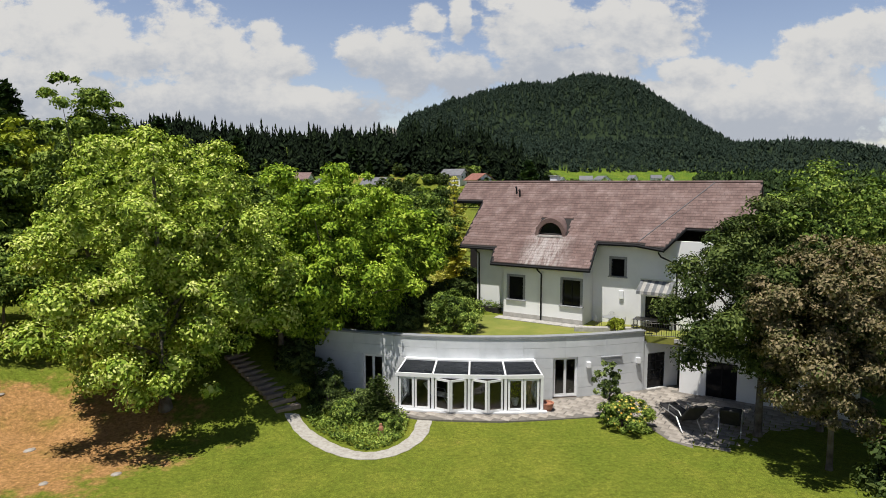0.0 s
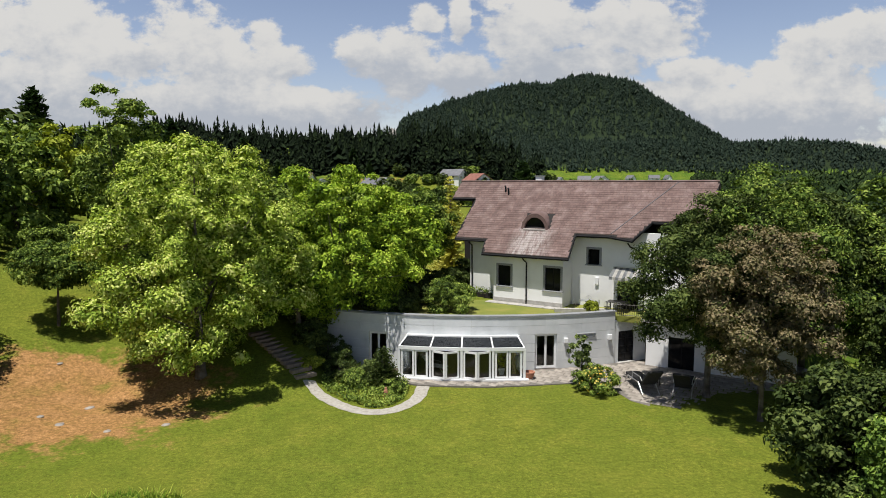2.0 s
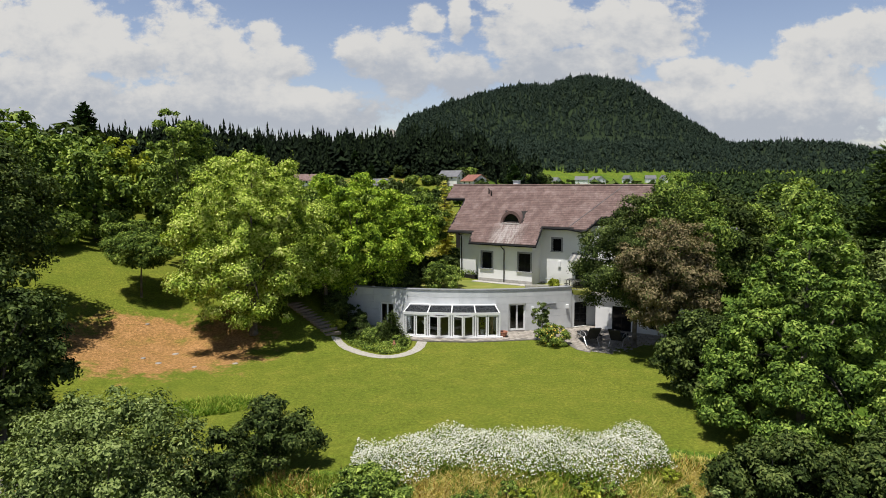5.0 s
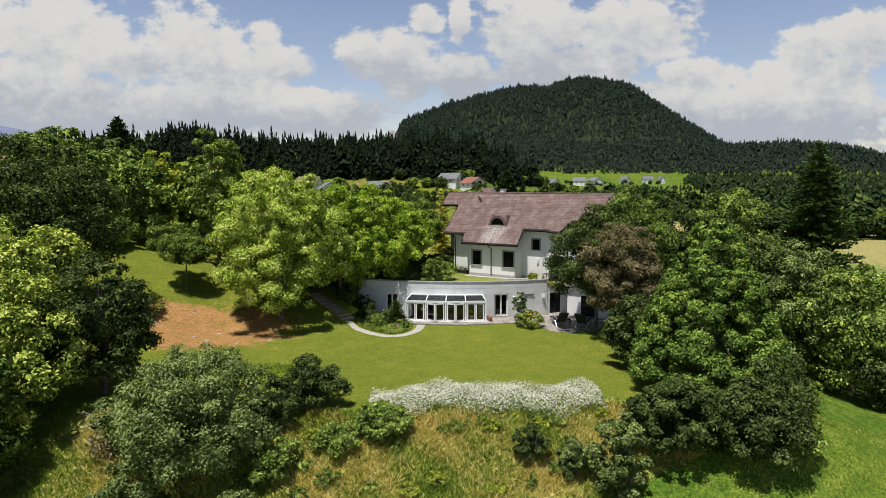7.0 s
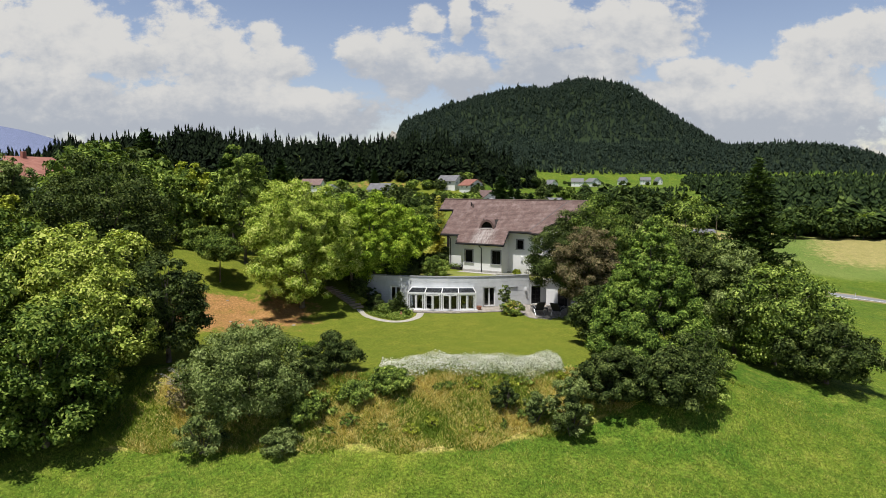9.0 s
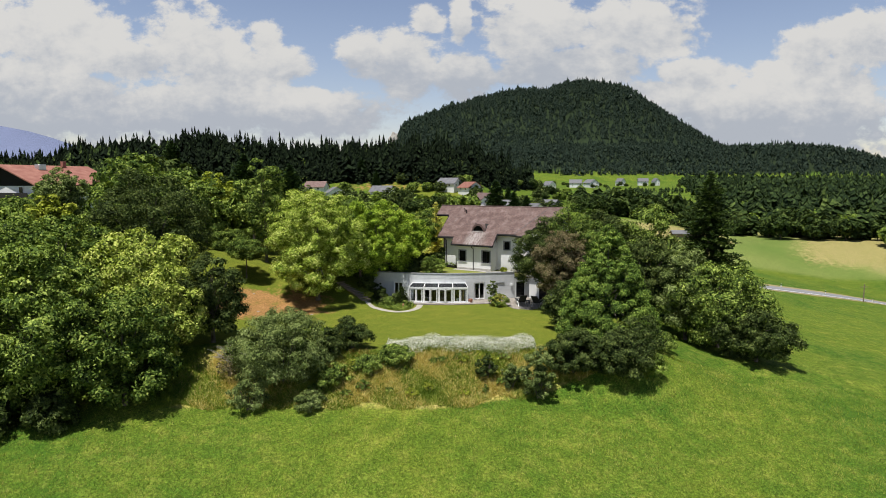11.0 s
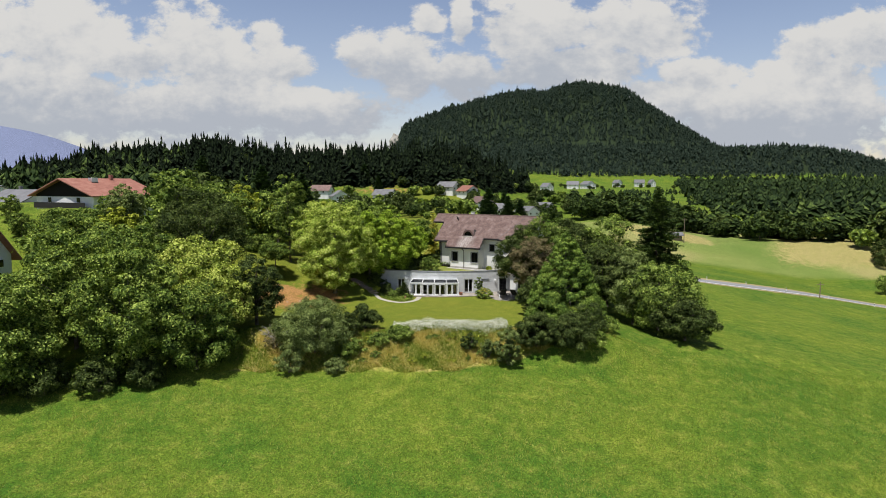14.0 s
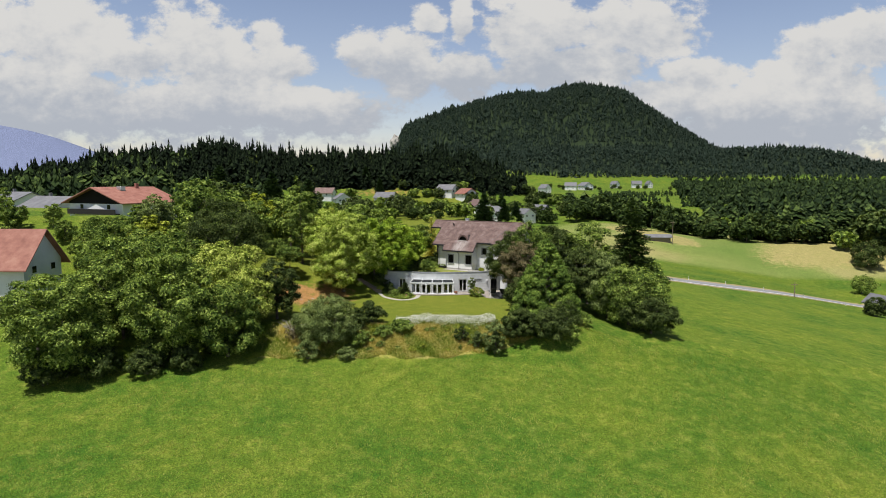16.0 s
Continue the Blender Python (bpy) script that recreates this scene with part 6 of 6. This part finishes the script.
tufts("meadow_grass", 260000, -52, 62, -44, 12, on_meadow, .08, .24, LEAF_MEADOW, "uncut green meadow grass", 154, .45, .018)
tufts("seed_grass", 300000, -52, 62, -46, 12, lambda x, y, r: on_meadow(x, y, r) & (swell(x, y) + .55 * np.sin(x * 3.1 + 2 * np.sin(y * 1.7)) * np.sin(y * 2.3 + x) + r.normal(0, .16, len(x)) > .52 - .25 * np.exp(-((x - 9) / 16) ** 2)), .1, .28, LEAF_SEED, "pale ripe seed heads in the meadow", 155, .45, .02)
for i, (x, y, top, r, mt) in enumerate([(-4.8, 5.6, .6, 1.5, LEAF_MID), (-8.0, 4.0, .4, 1.6, LEAF_MID), (-9.0, 7.6, 2.8, 1.6, LEAF_DARK), (8.6, 5.0, .4, .9, LEAF_OLIVE),
                                        (22.4, 6.6, .6, 1.7, LEAF_MID), (21.6, 8.4, 4.0, 2.6, LEAF_DARK), (25.0, 12.0, 1.5, 2.0, LEAF_MID), (-17.0, 10.5, 1.2, 1.3, LEAF_OLIVE), (-9.8, 1.4, -1.4, 1.4, LEAF_OLIVE), (-15.2, 1.2, 0.6, 1.8, LEAF_OLIVE)]):
    shrub("weed_bush", x, y, top, r, mt, "wild leafy bush on the bank", 160 + i, count=2600, leaf=.22, lobes=18, group="wild bushes on the bank")
# rust-coloured weeds along the foot of the white flowers
tufts("rust_weeds", 8000, -8, 16, 3, 11, lambda x, y, r: on_bank(x, y, r) & (y > edge_y(x) - 3.6) & (patches(x, y, .9, 4) + r.normal(0, .4, len(x)) > .35), .2, .55, LEAF_RUST, "rust-brown seeding weeds below the flowers", 156, .5, .03)
for i in range(34):
    # low herbs scattered over the bank
    x = rs.uniform(-10, 13)
    y = rs.uniform(float(foot_y(x)) + 1.0, float(edge_y(x)) - 2.4)
    shrub("herb_clump", x, y, gz(x, y) + rs.uniform(.35, .75), rs.uniform(.35, .75), LEAF_YELLOW if i % 3 == 0 else LEAF_HORN if i % 3 == 1 else LEAF_MID, "low leafy herb clump in the dry grass", 400 + i, count=420, leaf=.16, lobes=8, group="herbs on the bank")
# a dead bush: bare grey twigs arching out of the bank
dead = thing("dead_bush", pose(-18.6, 7.2, gz(-18.6, 7.2)), "bare grey twigs of a dead bush", "shrub")
DEADWOOD = plain("dead_twig", [(.30, .28, .25), (.46, .44, .40)], 4, .9)
for i in range(26):
    a, ln = rs.uniform(0, math.tau), rs.uniform(1.4, 3.0)
    bm = bmesh.new()
    pts = [Vector((math.cos(a + .3 * math.sin(k)) * ln * .28 * k, math.sin(a) * ln * .28 * k, ln * (.34 * k - .055 * k * k))) for k in range(4)]
    tube(bm, pts, [.035, .026, .018, .008], 5)
    for k in (1, 2):
        b = a + rs.uniform(-1.2, 1.2)
        tube(bm, [pts[k], pts[k] + Vector((math.cos(b) * .4, math.sin(b) * .4, .3)), pts[k] + Vector((math.cos(b) * .9, math.sin(b) * .9, .42))], [.018, .012, .006], 4)
    part("twig", bm, DEADWOOD, dead)
# a heap of pale field stones beside the bushes
for i in range(9):
    x, y, r = -17.6 + rs.uniform(-1.3, 1.3), 9.2 + rs.uniform(-.9, .9), rs.uniform(.16, .42)
    bm = bmesh.new()
    bmesh.ops.create_icosphere(bm, subdivisions=2, radius=r)
    for v in bm.verts:
        v.co *= 1 + .4 * noise.noise(v.co * 2.5 + Vector((x * 3, y, i)))
        v.co.z *= .6
    ob = new("field_stone", bpy.data.meshes.new("field_stone"))
    bm.to_mesh(ob.data), bm.free()
    ob.data.materials.append(STONE)
    ob.matrix_world = pose(x, y, gz(x, y) + r * .15, 0, 0, rs.uniform(0, 360))
    tagged(ob, "pale rough field stone lying on the bank", "stone", "stones on the bank")


# ---- neighbours, village, road ----
def cottage(name, x, y, w, d, turn, eave, ridge, wall_mat, roof_mat, label, base=None, over=.7, windows=True, chimney=True, gable_mat=None, group=""):
    """A gabled house: ridge along its own y; eave and ridge are heights over the base."""
    base = gz(x, y) if base is None else base
    h = thing(name, pose(x, y, base, 0, 0, turn), label, "house", group)
    bm = bmesh.new()
    prof = [(-w / 2, -4), (w / 2, -4), (w / 2, eave), (0, ridge - .25), (-w / 2, eave)]
    a, b = [bm.verts.new((px, -d / 2, pz)) for px, pz in prof], [bm.verts.new((px, d / 2, pz)) for px, pz in prof]
    bm.faces.new(a), bm.faces.new(b[::-1])
    for i in range(5):
        bm.faces.new((a[i], b[i], b[(i + 1) % 5], a[(i + 1) % 5]))
    bmesh.ops.recalc_face_normals(bm, faces=bm.faces)
    part("wall", bm, wall_mat, h)
    k = (ridge - eave) / (w / 2)
    rf = None
    for s in (-1, 1):
        bm = bmesh.new()
        x1, z1 = s * (w / 2 + over), eave - k * over
        v = [bm.verts.new(p) for p in ((0, -d / 2 - over, ridge), (0, d / 2 + over, ridge), (x1, d / 2 + over, z1), (x1, -d / 2 - over, z1))]
        u = [bm.verts.new(q.co - Vector((0, 0, .22))) for q in v]
        bm.faces.new(v), bm.faces.new(u[::-1])
        for i in range(4):
            bm.faces.new((v[i], u[i], u[(i + 1) % 4], v[(i + 1) % 4]))
        bmesh.ops.recalc_face_normals(bm, faces=bm.faces)
        rf = part("roof_slope", bm, roof_mat, h)
    if gable_mat:
        bm = bmesh.new()
        v = [bm.verts.new(p) for p in ((-w / 2 + .1, -d / 2 - .06, eave - .6), (w / 2 - .1, -d / 2 - .06, eave - .6), (w / 2 - .1, -d / 2 - .06, eave), (0, -d / 2 - .06, ridge - .3), (-w / 2 + .1, -d / 2 - .06, eave))]
        bm.faces.new(v)
        bmesh.ops.solidify(bm, geom=bm.faces, thickness=.05)
        part("gable_cladding", bm, gable_mat, h, "dark boarded gable")
    if windows:
        zz = [max(.9, eave - 1.9)] + ([eave - 4.6] if eave > 5 else [])
        for z0 in zz:
            for px in (-w * .25, w * .25):
                wd = part("window", boxes(((px - .6, -d / 2 - .10, z0), (px + .6, -d / 2 - .02, z0 + 1.2))), WHITE, h)
                part("pane", boxes(((px - .5, -d / 2 - .13, z0 + .1), (px + .5, -d / 2 - .10, z0 + 1.1))), DARKGLASS, wd)
            for py in (-d * .22, d * .22):
                for sx in (-1, 1):
                    q = sx * (w / 2 + .06)
                    wd = part("window", boxes(((min(q, q - sx * .1), py - .55, z0), (max(q, q - sx * .1), py + .55, z0 + 1.2))), WHITE, h)
                    part("pane", boxes(((min(q, q + sx * .03), py - .45, z0 + .1), (max(q, q + sx * .03), py + .45, z0 + 1.1))), DARKGLASS, wd)
    if chimney:
        part("chimney", boxes(((.5, d * .18, ridge - 1.4), (1.2, d * .18 + .7, ridge + .8)), bevel=.03), roof_mat, h, "brick chimney stack")
    return h


nb = cottage("neighbour_house", -73.0, 67.0, 18.0, 15.0, -24.5, 5.2, 8.4, PLASTER, ROOF_RED, "white neighbouring house with a red tiled gable roof", base=12.0, over=1.2, gable_mat=DARKWOOD)
part("balcony", boxes(((-8.0, -8.8, 2.2), (8.0, -7.5, 2.4)), ((-8.0, -8.8, 2.4), (8.0, -8.7, 3.4))), DARKWOOD, nb, "dark wooden balcony")
part("roof_hatch", boxes(((1.5, -3.0, 7.5), (2.8, -1.6, 8.5)), bevel=.05), STEEL, nb)
n2 = cottage("bungalow", -69.0, 14.0, 9.4, 19.0, 90, 3.2, 8.0, PLASTER, ROOF_RED, "white bungalow under a large red tiled roof", base=6.2, over=1.0)
for i, (x, y, w, d, tn, ev, rg, wm, rm, lb) in enumerate([
        (-118, 96, 13, 15, 60, 4.5, 7.5, PLASTER, ROOF_GREY, "white house with a pale grey roof"), (-100, 84, 12, 14, 65, 3.4, 6.4, PLASTER, ROOF_GREY, "house under a broad grey roof"),
        (-128, 80, 11, 13, 70, 3.0, 6.0, PLASTER, ROOF_RED, "low house with a dull red roof")]):
    cottage("neighbour_house", x, y, w, d, tn, ev, rg, wm, rm, lb, base=gz(x, y) - 3.5, group="houses up the slope")
VILLAGE = [(-58, 300, ROOF_GREY, 20), (-32, 306, ROOF_GREY, 70), (-72, 320, ROOF, 80), (6, 330, ROOF_GREY, 60), (18, 318, ROOF_RED, 30), (23, 268, ROOF, 25), (30, 255, ROOF_GREY, 75), (52, 300, ROOF_GREY, 35),
           (66, 330, ROOF_GREY, 50), (60, 440, ROOF_RED, 30), (24, 450, ROOF_RED, 80)]
for x, y, rm, tn in VILLAGE:
    cottage("village_house", x, y, 9.5, 11.5, tn, 4.6, 7.6, PLASTER, rm, "white village house among trees", group="village houses", chimney=False)
for x, y, w, tn in ((180, 800, 12, 75), (203, 812, 14, 20), (268, 900, 9, 30), (303, 905, 11, 80), (320, 898, 8, 10), (128, 700, 10, 30)):
    cottage("farmhouse", x, y, w, w * 1.3, tn, 6.5, 11, PLASTER, ROOF_GREY, "white farmhouse at the foot of the hill", group="farmhouses", chimney=False)
cottage("field_barn", 105, 214, 4, 11, 85, 1.8, 2.8, WOODPLANK, ROOF_GREY, "low wooden field barn", windows=False, chimney=False)
cottage("garden_hut", 138.5, 108, 5, 6, 10, 3.8, 6.0, DARKWOOD, ROOF_GREY, "dark wooden hut beside the field", windows=False, chimney=False)
shrub("hedge_bush", 129.8, 97.0, gz(129.8, 97) + 5.4, 3.1, LEAF_DARK, "dense dark bush before the hut", 200, count=4000, leaf=.4)
shrub("field_bush", 194, 197, gz(194, 197) + 12, 7.8, LEAF_DARK, "large dark bush on the far field", 201, count=5000, leaf=.7)
shrub("field_bush", 162, 151, gz(162, 151) + 7.6, 4.6, LEAF_MID, "small round tree near the road", 202, count=3500, leaf=.45)

road = tagged(ribbon("road", [(40, 112), (76, 112), (100, 117), (124, 125), (148, 126), (175, 120), (230, 95)], 7.4, ASPHALT, lift=.12, n=14, thick=.5), "grey country road across the fields", "road", kind="structure")
VERGE = plain("dry_verge", [(.24, .21, .09), (.34, .28, .13)], .4, .95, bump=.3, fine=8)
tagged(ribbon("road_verge", [(40, 113), (76, 113), (100, 118), (124, 126), (148, 127), (175, 121), (230, 96)], 13.0, VERGE, lift=.05, n=14, thick=.4), "dry grass verge beside the road", "verge", kind="structure")
tagged(ribbon("road_line", [(40, 109), (76, 109), (100, 114), (124, 122), (148, 123), (175, 117), (230, 92)], 0.55, WHITE, lift=.135, n=14, thick=.02), "white edge line painted on the road", "road marking", kind="structure")
gp = None
for i in range(8):
    x = 70 + i * 13
    y = 111 + .28 * (x - 76) + 5.2 - .004 * (x - 76) ** 2
    if gp is None:
        gp = thing("guide_post", pose(x, y, gz(x, y)), "white roadside guide post", "post", "guide posts along the road")
        part("stake", boxes(((-.07, -.07, -.3), (.07, .07, 1.05)), bevel=.02), WHITE, gp)
        part("band", boxes(((-.075, -.075, .75), (.075, .075, .92))), DARKFRAME, gp)
    else:
        copy_thing(gp, pose(x, y, gz(x, y)))
for x, y, h in ((110.6, 210, 11.0), (117, 117, 5.0)):
    t = thing("power_pole", pose(x, y, gz(x, y)), "wooden power pole standing in the field", "pole")
    bm = bmesh.new()
    tube(bm, [(0, 0, -.5), (0, 0, h)], [.17, .11], 8)
    part("mast", bm, WOODPLANK, t)
    part("crossarm", boxes(((-1.1, -.08, h - .9), (1.1, .08, h - .75))), WOODPLANK, t)
cl = new("cliff", bpy.data.meshes.new("cliff"))
bm = bmesh.new()
bmesh.ops.create_icosphere(bm, subdivisions=3, radius=1)
for v in bm.verts:
    v.co *= 1 + .3 * noise.noise(v.co * 2.2)
    v.co = Vector((v.co.x * 14, v.co.y * 20, v.co.z * 22))
bm.to_mesh(cl.data), bm.free()
cl.data.materials.append(CLIFF)
cl.matrix_world = pose(-112, 1440, gz(-112, 1440) + 8)
tagged(cl, "pale bare rock face at the hill's shoulder", "cliff")

# ---- paving stones of the terrace ----
pv = []
rp = random.Random(9)
for k in range(3):
    bm = bmesh.new()
    box(bm, (-.27 - .02 * k, -.24, -.06), (.27 + .02 * k, .24, 0), .018)
    me = bpy.data.meshes.new("paver")
    bm.to_mesh(me), bm.free()
    me.materials.append(PAVER)
    pv.append(me)
a = radians(TURN)
for i in range(-30, 34):
    for j in range(-24, 16):
        u, v = i * .615 + (.3 if j % 2 else 0), j * .515
        x, y = 12 + u * math.cos(a) - v * math.sin(a), 35 + u * math.sin(a) + v * math.cos(a)
        if all(in_poly(np.array([x + dx]), np.array([y + dy]), PATIO)[0] for dx, dy in ((-.3, 0), (.3, 0), (0, -.3), (0, .3))):
            part("paver", pv[rp.randrange(3)], None, pat, "", pose(x, y, .075 + rp.uniform(-.006, .006), rp.uniform(-.6, .6), rp.uniform(-.6, .6), TURN + rp.uniform(-1.5, 1.5)))
